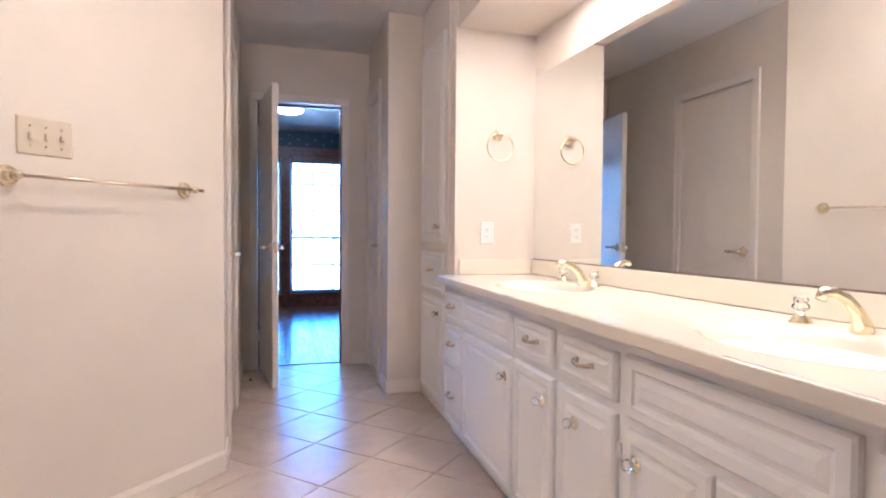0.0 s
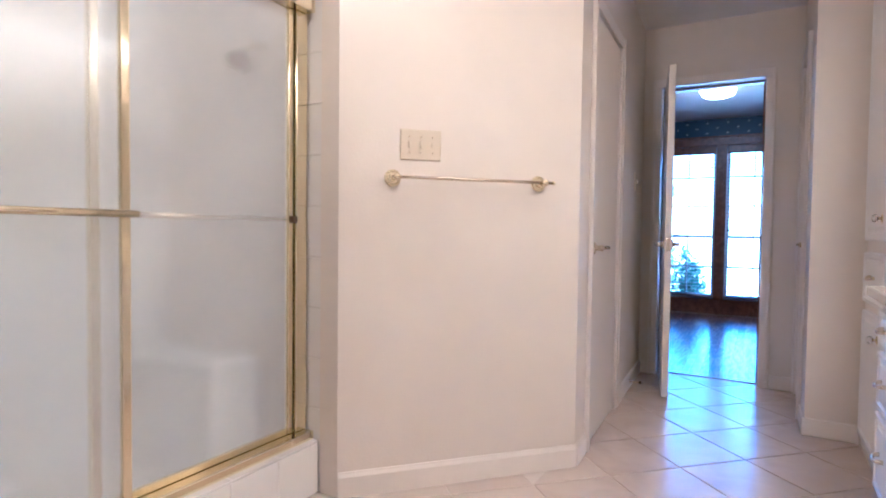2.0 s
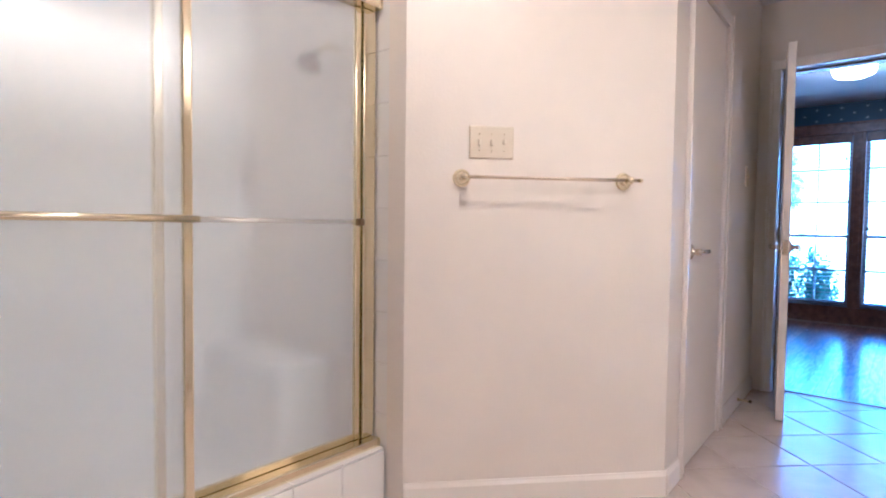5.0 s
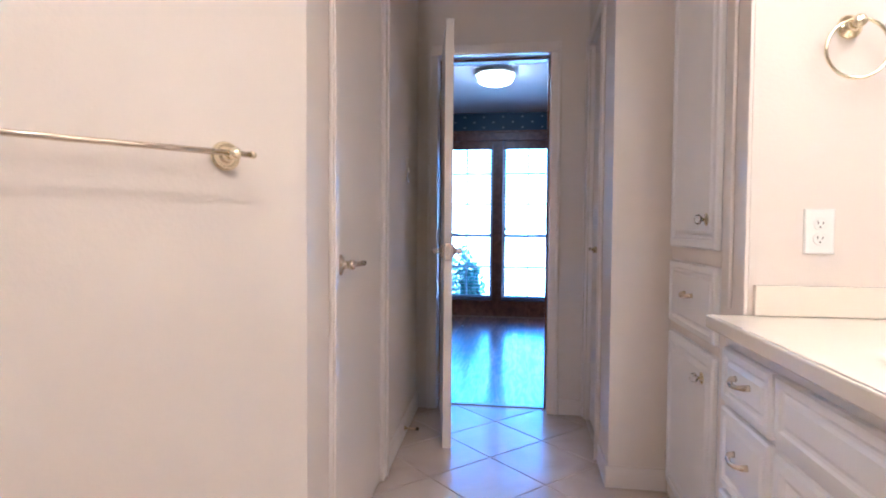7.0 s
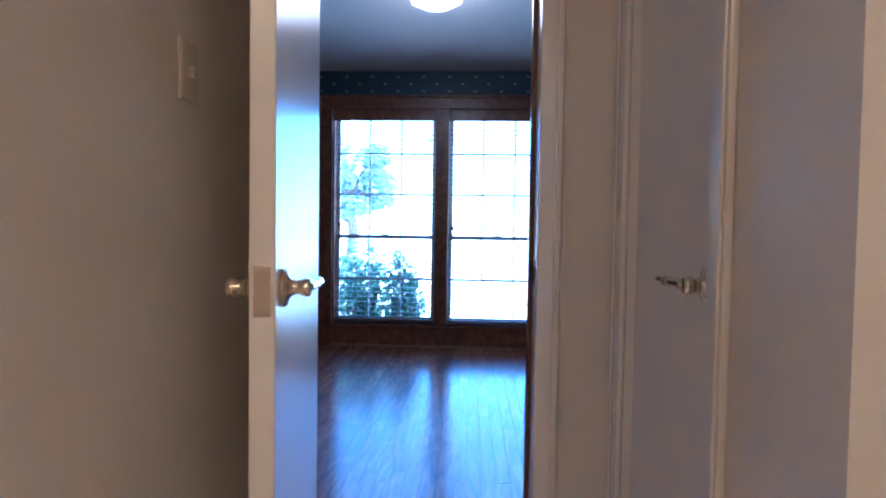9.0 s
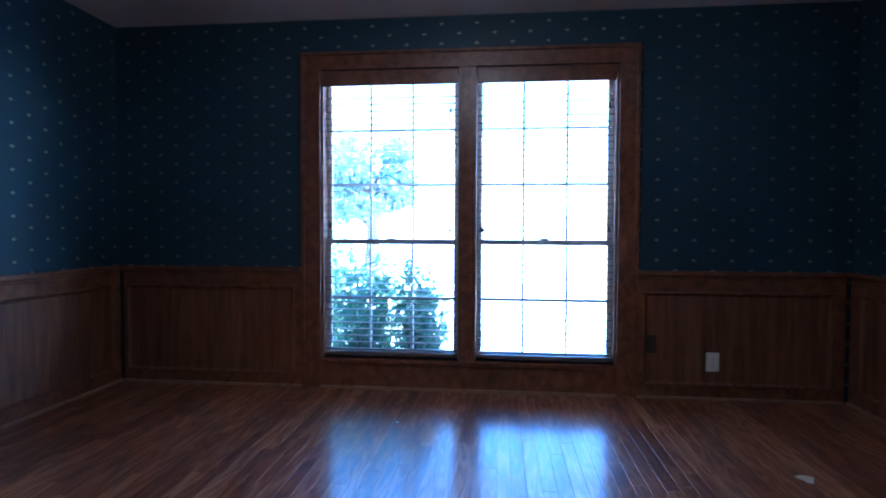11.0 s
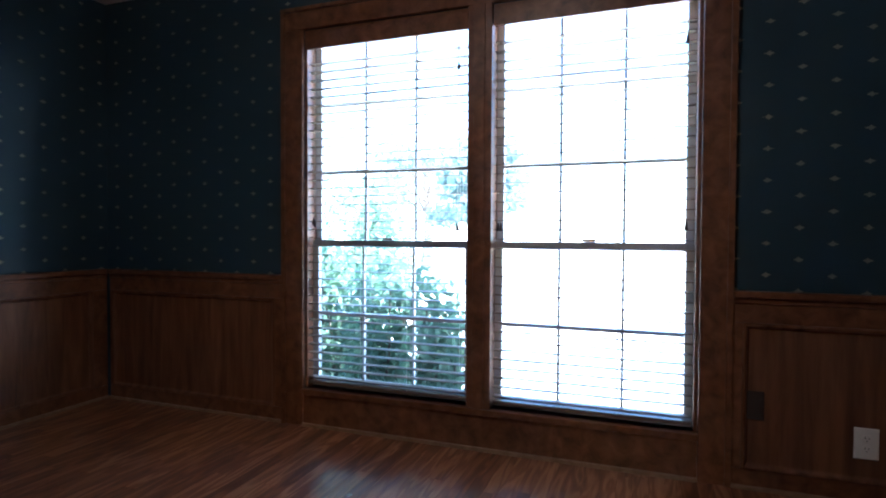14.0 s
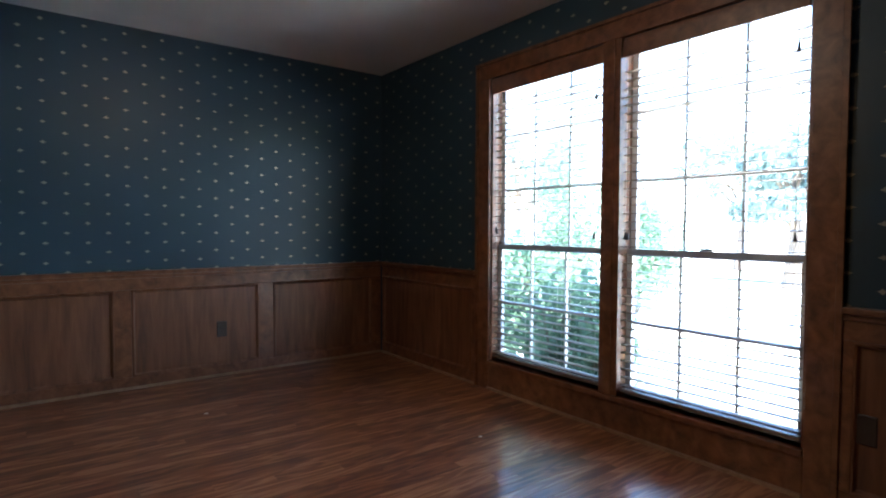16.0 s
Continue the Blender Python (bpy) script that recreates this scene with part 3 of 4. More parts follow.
sw_s = (Vector((-0.684, 2.343, 0)) - Vector((*A0, 0))).dot(DU)
wall_plate("light_switch", plane_m(on_diag(sw_s, 1.335), DU, (0, 0, 1)), 0.163, 0.117, IVORY, "ivory three-gang light switch on the diagonal wall", "light switch", 3)
wall_plate("light_switch", LEAN @ plane_m((WX, 4.365, 1.346), (0, 1, 0), (0, 0, 1)), 0.075, 0.12, IVORY, "ivory single light switch on the hall wall", "light switch", 1)
wall_plate("outlet", plane_m((1.082, 3.11, 1.045), (1, 0, 0), (0, 0, 1)), 0.074, 0.118, WHITEPL, "white double outlet above the counter end", "outlet", 1)
wall_plate("outlet", plane_m((1.553, 8.136, 0.235), (1, 0, 0), (0, 0, 1)), 0.08, 0.118, WHITEPL, "white outlet in the wainscot panel", "outlet", 1)
wall_plate("outlet", plane_m((1.175, 8.136, 0.34), (1, 0, 0), (0, 0, 1)), 0.072, 0.115, BROWNPL, "dark brown wall plate in the wainscot panel", "wall plate", 1)
wall_plate("outlet", plane_m((X0 + 0.009, 6.775, 0.345), (0, 1, 0), (0, 0, 1)), 0.072, 0.115, BROWNPL, "dark brown outlet in the wainscot panel", "outlet", 1)

# towel bar
s0 = (Vector((-0.751, 2.257, 0)) - Vector((*A0, 0))).dot(DU)
s1 = (Vector((-0.338, 2.71, 0)) - Vector((*A0, 0))).dot(DU)
BZ = 1.205
tb = thing("towel_bar", plane_m(on_diag((s0 + s1) / 2, BZ), DU, (0, 0, 1)), "polished brass towel bar with round rosettes", "towel bar")
for s in (s0, s1):
    mm = plane_m(on_diag(s, BZ), DU, (0, 0, 1))
    part("rosette", lathe(bmesh.new(), mm, [(0.031, 0.0005), (0.033, 0.004), (0.031, 0.008), (0.024, 0.011), (0.025, 0.015), (0.015, 0.02), (0.010, 0.03), (0.010, 0.05), (0.013, 0.056), (0.014, 0.064), (0.013, 0.072), (0.006, 0.076)], 24), BRASS, tb, smooth=True)
part("rod", tube(bmesh.new(), [on_diag(s0 - 0.014, BZ, 0.064), on_diag(s1 + 0.035, BZ, 0.064)], 0.0065, 14), OLDBRASS, tb, smooth=True)
part("finial", lathe(bmesh.new(), plane_m(on_diag(s1 + 0.034, BZ, 0.064), (0, 0, 1), Vector((0, 0, 1)).cross(DU) * -1), [(0.008, 0), (0.009, 0.004), (0.007, 0.010), (0.002, 0.014)], 12), BRASS, tb, smooth=True)

# towel ring
TRX, TRZ = 1.138, 1.566
tr = thing("towel_ring", (TRX, 3.11, TRZ), "polished brass towel ring on the vanity end wall", "towel ring")
part("rosette", lathe(bmesh.new(), plane_m((TRX, 3.1095, TRZ), (1, 0, 0), (0, 0, 1)), [(0.029, 0), (0.031, 0.004), (0.028, 0.009), (0.02, 0.012), (0.012, 0.02), (0.011, 0.034), (0.016, 0.038), (0.016, 0.052), (0.009, 0.056)], 24), BRASS, tr, smooth=True)
bm = bmesh.new()
RR = 0.073
loop = [(TRX + RR * math.sin(a), 3.066, TRZ - 0.066 + RR * math.cos(a)) for a in (2 * math.pi * k / 40 for k in range(41))]
tube(bm, loop, 0.0045, 8)
part("ring", bm, BRASS, tr, smooth=True)

# ---- vanity ----
VF = 0.862                      # face frame front
VY0, VY1 = -0.55, 3.108
van = thing("vanity_cabinet", (1.1, 1.3, 0), "long white painted vanity cabinet with moulded fronts", "vanity")
part("carcass", B(VF, 1.355, VY0, VY1, 0.055, 0.784, bev=0.002), CABINET, van)
part("toe_kick", B(VF + 0.03, 1.355, VY0, VY1, 0.0, 0.055), CABINET, van)
FRONT = [(0, 0), (0.0, 0.012), (0.006, 0.018), (0.030, 0.018), (0.036, 0.012), (0.044, 0.010), (0.052, 0.012), (0.062, 0.0165), (0.07, 0.0165)]


def front(name, parent, y0, y1, z0, z1, xf, pull=None, knob=None, slim=False):
    steps = [(min(i, 0.44 * min(y1 - y0, z1 - z0)) if not slim else i * 0.7, h) for i, h in FRONT]
    f = part(name, rings(bmesh.new(), plane_m((xf - 0.0005, y1, z0), (0, -1, 0), (0, 0, 1)), y1 - y0, z1 - z0, steps), CABINET, parent)
    if pull:
        y, z = pull
        x = xf - 0.017
        bm = bmesh.new()
        tube(bm, [(x, y - 0.042, z + 0.004), (x - 0.012, y - 0.040, z + 0.003), (x - 0.022, y - 0.025, z), (x - 0.025, y, z - 0.003), (x - 0.022, y + 0.025, z), (x - 0.012, y + 0.040, z + 0.003), (x, y + 0.042, z + 0.004)], [0.008, 0.0075, 0.006, 0.0055, 0.006, 0.0075, 0.008], 10)
        part("pull", bm, OLDBRASS, f, "curved brass pull", smooth=True)
    if knob:
        y, z = knob
        mm = plane_m((xf - 0.0172, y, z), (0, -1, 0), (0, 0, 1))
        k = part("knob", lathe(bmesh.new(), mm, [(0.019, 0), (0.02, 0.002), (0.012, 0.004), (0.006, 0.006), (0.006, 0.013)], 20), BRASS, f, "clear faceted knob on a brass rose", smooth=True)
        lathe_m = mm @ Matrix.Translation((0, 0, 0.0135))
        part("knob_ball", lathe(bmesh.new(), lathe_m, [(0.008, 0), (0.0145, 0.006), (0.016, 0.012), (0.0125, 0.019), (0.006, 0.022)], 8), CRYSTAL, k)
    return f


def door_hinge(parent, y, z):
    part("hinge", B(VF - 0.008, VF - 0.0006, y - 0.006, y + 0.006, z - 0.02, z + 0.02, bev=0.002), CABINET, parent)


for z0, z1 in ((0.60, 0.742), (0.38, 0.585), (0.085, 0.362)):
    front("drawer", van, 2.80, 3.085, z0, z1, VF, pull=(2.945, (z0 + z1) / 2 + 0.005), slim=True)
front("false_front", van, 2.205, 2.775, 0.612, 0.745, VF, slim=True)
front("door", van, 2.205, 2.775, 0.075, 0.582, VF, knob=(2.245, 0.504))
for y0, y1, kn in ((1.862, 2.165, 1.925), (1.520, 1.825, 1.715)):
    front("drawer", van, y0, y1, 0.618, 0.745, VF, pull=((y0 + y1) / 2 - 0.01, 0.684), slim=True)
    front("door", van, y0, y1, 0.075, 0.588, VF, knob=(kn, 0.503))
for z in (0.18, 0.50):
    door_hinge(van, 1.512, z)
front("false_front", van, 0.905, 1.475, 0.60, 0.752, VF)
front("door", van, 1.19, 1.475, 0.075, 0.572, VF, knob=(1.425, 0.50))
front("door", van, 0.905, 1.175, 0.075, 0.572, VF, knob=(0.96, 0.50))
for y0, y1 in ((0.57, 0.875), (0.235, 0.54)):
    front("drawer", van, y0, y1, 0.618, 0.745, VF, pull=((y0 + y1) / 2, 0.684), slim=True)
    front("door", van, y0, y1, 0.075, 0.588, VF, knob=(y0 + 0.06, 0.503))
front("false_front", van, -0.42, 0.205, 0.60, 0.752, VF)
front("door", van, -0.42, 0.205, 0.075, 0.572, VF, knob=(0.15, 0.50))

# one-piece counter with two sunk oval bowls
ct = thing("countertop", (1.1, 1.3, 0.784), "cream cultured marble countertop with two moulded bowls", "countertop")
BOWLS = ((1.105, 2.46), (1.105, 1.20))
CX0, CY0, CY1, CZ = 0.818, VY0 - 0.02, 3.106, 0.822
bm = bmesh.new()
nx, ny = 44, 190
grid = []
for i in range(nx + 1):
    row = []
    for j in range(ny + 1):
        y = CY0 + (CY1 - CY0) * j / ny
        x = CX0 + (wall_x(y) - 0.001 - CX0) * i / nx
        z = CZ
        for bx, by in BOWLS:
            r = math.hypot((x - bx) / 0.185, (y - by) / 0.25)
            if r < 1:
                z = CZ - 0.125 * (1 - r ** 2.4) ** 0.8
            elif r < 1.1:
                z = CZ - 0.004 * (1.1 - r) / 0.1
        row.append(bm.verts.new((x, y, z)))
    grid.append(row)
for i in range(nx):
    for j in range(ny):
        bm.faces.new((grid[i][j], grid[i + 1][j], grid[i + 1][j + 1], grid[i][j + 1]))
part("top", bm, COUNTER, ct, smooth=True)
part("front_edge", B(CX0 - 0.010, CX0 - 0.0002, CY0, CY1, 0.787, CZ, bev=0.004), COUNTER, ct)
part("end", B(CX0, 1.36, CY1 - 0.004, CY1, 0.785, CZ - 0.008), COUNTER, ct)
part("underside", B(CX0, VF - 0.001, CY0, CY1 - 0.005, 0.7845, 0.79), COUNTER, ct)
for bx, by in BOWLS:
    part("drain", lathe(bmesh.new(), Matrix.Translation((bx, by, CZ - 0.124)), [(0.028, 0), (0.026, 0.004), (0.012, 0.005), (0.01, 0.003)], 20), BRASS, ct, "brass drain")
bs = thing("backsplash", (1.37, 1.3, 0.823), "cream cultured marble backsplash along the counter", "backsplash")
part("back", skewed(B(MX - 0.022, MX - 0.001, CY0, 3.100, 0.8235, 0.903, bev=0.003)), COUNTER, bs)
part("side", B(0.925, 1.339, 3.089, 3.109, 0.8235, 0.903, bev=0.003), COUNTER, bs)

mi = thing("mirror", (1.376, 1.2, 0.906), "large frameless wall mirror above the backsplash", "mirror")
part("glass", skewed(B(MX - 0.008, MX - 0.001, -0.60, 3.100, 0.908, 1.895)), MIRROR, mi)
part("edge_channel", skewed(B(MX - 0.012, MX - 0.0005, -0.60, 3.100, 0.9035, 0.9078)), DARKBRASS, mi)


def faucet(y):
    f = thing("faucet", (1.30, y, CZ), "polished brass widespread faucet with clear knobs", "faucet", "vanity faucets")
    bm = bmesh.new()
    pts = [(1.315, y, CZ - 0.002), (1.312, y, CZ + 0.022), (1.295, y, CZ + 0.05), (1.262, y, CZ + 0.078), (1.225, y, CZ + 0.094), (1.20, y, CZ + 0.094), (1.192, y, CZ + 0.078)]
    tube(bm, pts, [0.026, 0.02, 0.0165, 0.0145, 0.013, 0.0125, 0.012], 16)
    part("spout", bm, BRASS, f, smooth=True)
    for dy in (-0.135, 0.135):
        h = part("valve", lathe(bmesh.new(), Matrix.Translation((1.29, y + dy, CZ)), [(0.027, -0.001), (0.028, 0.005), (0.021, 0.009), (0.022, 0.013), (0.012, 0.019), (0.010, 0.03)], 22), BRASS, f, smooth=True)
        bm = lathe(bmesh.new(), Matrix.Translation((1.29, y + dy, CZ + 0.0305)), [(0.012, 0), (0.020, 0.008), (0.020, 0.014), (0.014, 0.022), (0.018, 0.03), (0.013, 0.037), (0.006, 0.04)], 8)
        part("valve_knob", bm, CRYSTAL, h, "clear faceted knob")
    return f


faucet(2.50)
faucet(1.258)

sl = thing("soffit_light", (1.14, 1.75, 2.12), "lit diffuser panel recessed in the soffit", "ceiling light")
part("diffuser", B(1.001, 1.279, 0.862, 2.638, 2.128, 2.14), TUBELENS, sl)
part("frame", box(box(B(1.001, 1.012, 0.862, 2.638, 2.121, 2.1275), 1.268, 1.279, 0.862, 2.638, 2.121, 2.1275), 1.013, 1.267, 0.862, 0.873, 2.121, 2.1275), TRIM, sl)
cl = thing("ceiling_light", (-0.22, 1.66, HC), "round brass ceiling light with opal glass", "ceiling light")
part("base", lathe(bmesh.new(), Matrix.Translation((-0.22, 1.66, HC - 0.03)), [(0.09, 0), (0.10, 0.01), (0.10, 0.0295)], 24), BRASS, cl)

# ---- linen cabinet ----
LF = 0.905
lin = thing("linen_cabinet", (1.1, 3.53, 0), "tall white painted built-in linen cabinet", "cabinet")
part("carcass", B(LF + 0.002, 1.378, 3.228, 3.838, 0.0, HC - 0.002), CABINET, lin)
part("stile", B(LF, LF + 0.0115, 3.112, 3.285, 0.0, HC - 0.002, bev=0.003), TRIM, lin)
part("moulding", B(LF - 0.012, LF - 0.0005, 3.19, 3.222, 0.825, 2.40, bev=0.005), TRIM, lin)
part("stile", B(LF, LF + 0.0115, 3.80, 3.838, 0.0, HC - 0.002, bev=0.003), TRIM, lin)
for z0, z1 in ((0.0, 0.06), (0.665, 0.695), (0.935, 0.985), (2.18, HC - 0.002)):
    part("rail", B(LF, LF + 0.0115, 3.2855, 3.7995, z0, z1, bev=0.002), TRIM, lin)
front("door", lin, 3.29, 3.797, 0.985, 2.17, LF, knob=(3.375, 1.08))
front("drawer", lin, 3.29, 3.797, 0.70, 0.932, LF, pull=(3.545, 0.822), slim=True)
front("door", lin, 3.29, 3.797, 0.065, 0.66, LF, knob=(3.385, 0.578))

# ---- shower ----
SX = -1.05
curb = thing("shower_curb", (SX, 1.37, 0), "white tiled shower curb", "shower curb", "", "structure")
part("core", B(-1.105, -0.992, 0.69, 2.112, 0, 0.197), PALEGROUT, curb)
bench = thing("shower_bench", (-1.58, 1.99, 0), "white moulded shower bench", "bench")
part("seat", B(-1.948, -1.30, 1.87, 2.112, 0.03, 0.50, bev=0.02), SHOWER, bench)
pan = thing("shower_pan", (-1.5, 1.37, 0), "white shower floor pan", "shower pan", "", "structure")
part("pan", B(-1.948, -1.106, 0.69, 2.112, 0.0, 0.03), SHOWER, pan)
hd = thing("shower_fixture", (-1.28, 2.12, 1.70), "brass shower head on a bent arm", "shower fixture")
part("arm", tube(bmesh.new(), [(-1.27, 2.114, 1.72), (-1.27, 2.06, 1.73), (-1.265, 2.01, 1.69)], 0.010, 10), BRASS, hd, smooth=True)
part("head", lathe(bmesh.new(), look((-1.263, 1.99, 1.665), (-1.25, 1.93, 1.57)) @ Matrix.Rotation(math.pi, 4, "X"), [(0.012, -0.02), (0.014, 0.0), (0.045, 0.03), (0.048, 0.045), (0.04, 0.05)], 18), DARKBRASS, hd)

sd = thing("shower_door", (SX, 1.4, 0.2), "sliding obscure glass shower doors in a brass frame", "shower door")
ZT = 1.865


def rail(name, y0, y1, x0, x1, z0, z1, parent=None, bev=0.004):
    return part(name, B(x0, x1, y0, y1, z0, z1, bev=bev), BRASS, parent or sd)


rail("bottom_track", 0.69, 2.108, -1.085, -1.005, 0.2055, 0.238)
rail("header", 0.69, 2.108, -1.085, -1.005, ZT - 0.05, ZT)
rail("wall_jamb", 2.052, 2.110, -1.085, -1.046, 0.2385, ZT - 0.0505)
rail("wall_jamb", 0.69, 0.728, -1.085, -1.005, 0.2385, ZT - 0.0505)


def panel(y0, y1, x, label):
    g = part("panel", B(x - 0.003, x + 0.003, y0, y1, 0.25, ZT - 0.052), OBSCURE, sd, label)
    g.visible_shadow = False
    for a, b in ((y0 - 0.012, y0 + 0.014), (y1 - 0.014, y1 + 0.012)):
        rail("stile", a, b, x - 0.011, x + 0.011, 0.2395, ZT - 0.0515, g)
    rail("bottom_rail", y0 + 0.0145, y1 - 0.0145, x - 0.010, x + 0.010, 0.2395, 0.262, g, 0.002)
    return g


pa = panel(0.752, 1.398, -1.028, "outer obscure glass panel")
pb = panel(1.335, 2.036, -1.066, "inner obscure glass panel")
bm = tube(bmesh.new(), [(-0.985, 0.745, 1.043), (-0.985, 1.41, 1.043)], 0.010, 12)
part("towel_rail", bm, BRASS, pa, smooth=True)
for y in (0.765, 1.388):
    part("rail_post", tube(bmesh.new(), [(-1.017, y, 1.043), (-0.985, y, 1.043)], 0.008, 10), BRASS, pa)
part("towel_rail", tube(bmesh.new(), [(-1.10, 1.36, 1.043), (-1.10, 2.02, 1.043)], 0.009, 10), OLDBRASS, pb, smooth=True)
for y in (1.37, 2.015):
    part("rail_post", tube(bmesh.new(), [(-1.073, y, 1.043), (-1.10, y, 1.043)], 0.008, 10), OLDBRASS, pb)
part("bumper", B(-1.055, -1.035, 2.03, 2.051, 1.03, 1.056, bev=0.003), DARKBRASS, sd)

# ---- bedroom: wainscot, trims ----
def wains(name, along, at, out, spans, u0, u1, label):
    """Panelled wainscot on a wall along axis `along` (0 x, 1 y) at coordinate `at`, facing `out`; spans: panel intervals."""
    root = thing(name, (0, 0, 0), label, "wainscot", "", "structure")

    def put(nm, a, b, z0, z1, d0, d1, bev, material):
        p, q = sorted((at + out * d0, at + out * d1))
        part(nm, B(a, b, p, q, z0, z1, bev=bev) if along == 0 else B(p, q, a, b, z0, z1, bev=bev), material, root)

    put("chair_rail", u0, u1, CR - 0.028, CR, 0.001, 0.042, 0.006, TRIMWOOD)
    put("rail_moulding", u0, u1, CR - 0.052, CR - 0.0285, 0.001, 0.028, 0.006, TRIMWOOD)
    put("top_rail", u0, u1, 0.672, CR - 0.0525, 0.001, 0.020, 0.002, TRIMWOOD)
    put("bottom_rail", u0, u1, 0.0, 0.082, 0.001, 0.020, 0.002, TRIMWOOD)
    put("shoe_moulding", u0, u1, 0.0, 0.018, 0.0205, 0.034, 0.005, PALEOAK)
    edges = [u0] + [e for s in spans for e in s] + [u1]
    for a, b in zip(edges[::2], edges[1::2]):
        if b - a > 0.004:
            put("stile", a, b, 0.0825, 0.6715, 0.001, 0.020, 0.002, TRIMWOOD)
    for a, b in spans:
        if along == 0:
            m = plane_m((a, at + out * 0.0008, 0.0825), (1, 0, 0), (0, 0, 1)) if out < 0 else plane_m((b, at + out * 0.0008, 0.0825), (-1, 0, 0), (0, 0, 1))
        else:
            m = plane_m((at + out * 0.0008, a, 0.0825), (0, 1, 0), (0, 0, 1)) if out > 0 else plane_m((at + out * 0.0008, b, 0.0825), (0, -1, 0), (0, 0, 1))
        part("panel", rings(bmesh.new(), m, b - a, 0.589, [(0, 0), (0.0005, 0.022), (0.006, 0.027), (0.013, 0.024), (0.019, 0.012), (0.024, 0.008)]), WAINSCOT_Y, root)


wains("wainscot_west", 1, X0, 1, [(5.08, 6.087), (6.19, 7.048), (7.159, 8.03)], Y0, Y1 - 0.021, "stained oak panelled wainscot with chair rail")
wains("wainscot_east", 1, X1, -1, [(5.08, 6.087), (6.19, 7.048), (7.159, 8.03)], Y0, Y1 - 0.021, "stained oak panelled wainscot with chair rail")
wains("wainscot_north_1", 0, Y1, -1, [(-2.318, -1.125)], X0 + 0.043, -1.072, "stained oak panelled wainscot beside the window")
wains("wainscot_north_2", 0, Y1, -1, [(1.13, 2.245)], 1.092, X1 - 0.043, "stained oak panelled wainscot beside the window")
wains("wainscot_south_1", 0, Y0, 1, [(-2.318, -1.38), (-1.27, -0.36)], X0 + 0.043, E0 - 0.062, "stained oak panelled wainscot beside the doorway")
wains("wainscot_south_2", 0, Y0, 1, [(0.62, 1.38), (1.49, 2.245)], E1 + 0.062, X1 - 0.043, "stained oak panelled wainscot beside the doorway")

# ---- twin window ----
win = thing("window_1", (0, 8.2, WZ0), "twin double-hung window with dark stained oak trim", "window", "", "structure")
YC = Y1 - 0.022


def wpart(name, *a, bev=0.003, material=TRIMWOOD, parent=None, label=""):
    return part(name, B(*a, bev=bev), material, parent or win, label)


wpart("casing", -1.068, WX0, YC, Y1 - 0.0005, 0.0, WZ1)
wpart("casing", WX1, 1.088, YC, Y1 - 0.0005, 0.0, WZ1)
wpart("head_casing", -1.068, 1.088, YC, Y1 - 0.0005, WZ1 + 0.0005, 2.185)
wpart("head_cap", -1.075, 1.095, YC - 0.012, Y1 - 0.0005, 2.1855, 2.205)
for a, b in ((-1.075, -1.05), (1.07, 1.095)):
    wpart("back_band", a, b, YC - 0.010, YC - 0.0005, 0.0, 2.185)
wpart("apron", WX0 + 0.0005, WX1 - 0.0005, YC + 0.004, Y1 - 0.0005, 0.0, 0.172)
wpart("apron_shoe", WX0, WX1, YC - 0.012, YC + 0.0035, 0.0, 0.018, material=PALEOAK)
wpart("stool", WX0 + 0.0005, WX1 - 0.0005, YC - 0.014, 8.20, 0.1725, 0.20)
wpart("mullion", -0.034, 0.082, YC - 0.002, 8.262, 0.2005, WZ1 - 0.0005)
wpart("mullion_bead", -0.004, 0.050, YC - 0.010, YC - 0.0025, 0.2005, WZ1 - 0.0005)
wpart("jamb", WX0, WX0 + 0.016, Y1, 8.262, 0.2005, WZ1 - 0.0005)
wpart("jamb", WX1 - 0.016, WX1, Y1, 8.262, 0.2005, WZ1 - 0.0005)
wpart("head_jamb", WX0 + 0.0165, -0.0345, Y1, 8.262, WZ1 - 0.018, WZ1 - 0.0005)
wpart("head_jamb", 0.0825, WX1 - 0.0165, Y1, 8.262, WZ1 - 0.018, WZ1 - 0.0005)

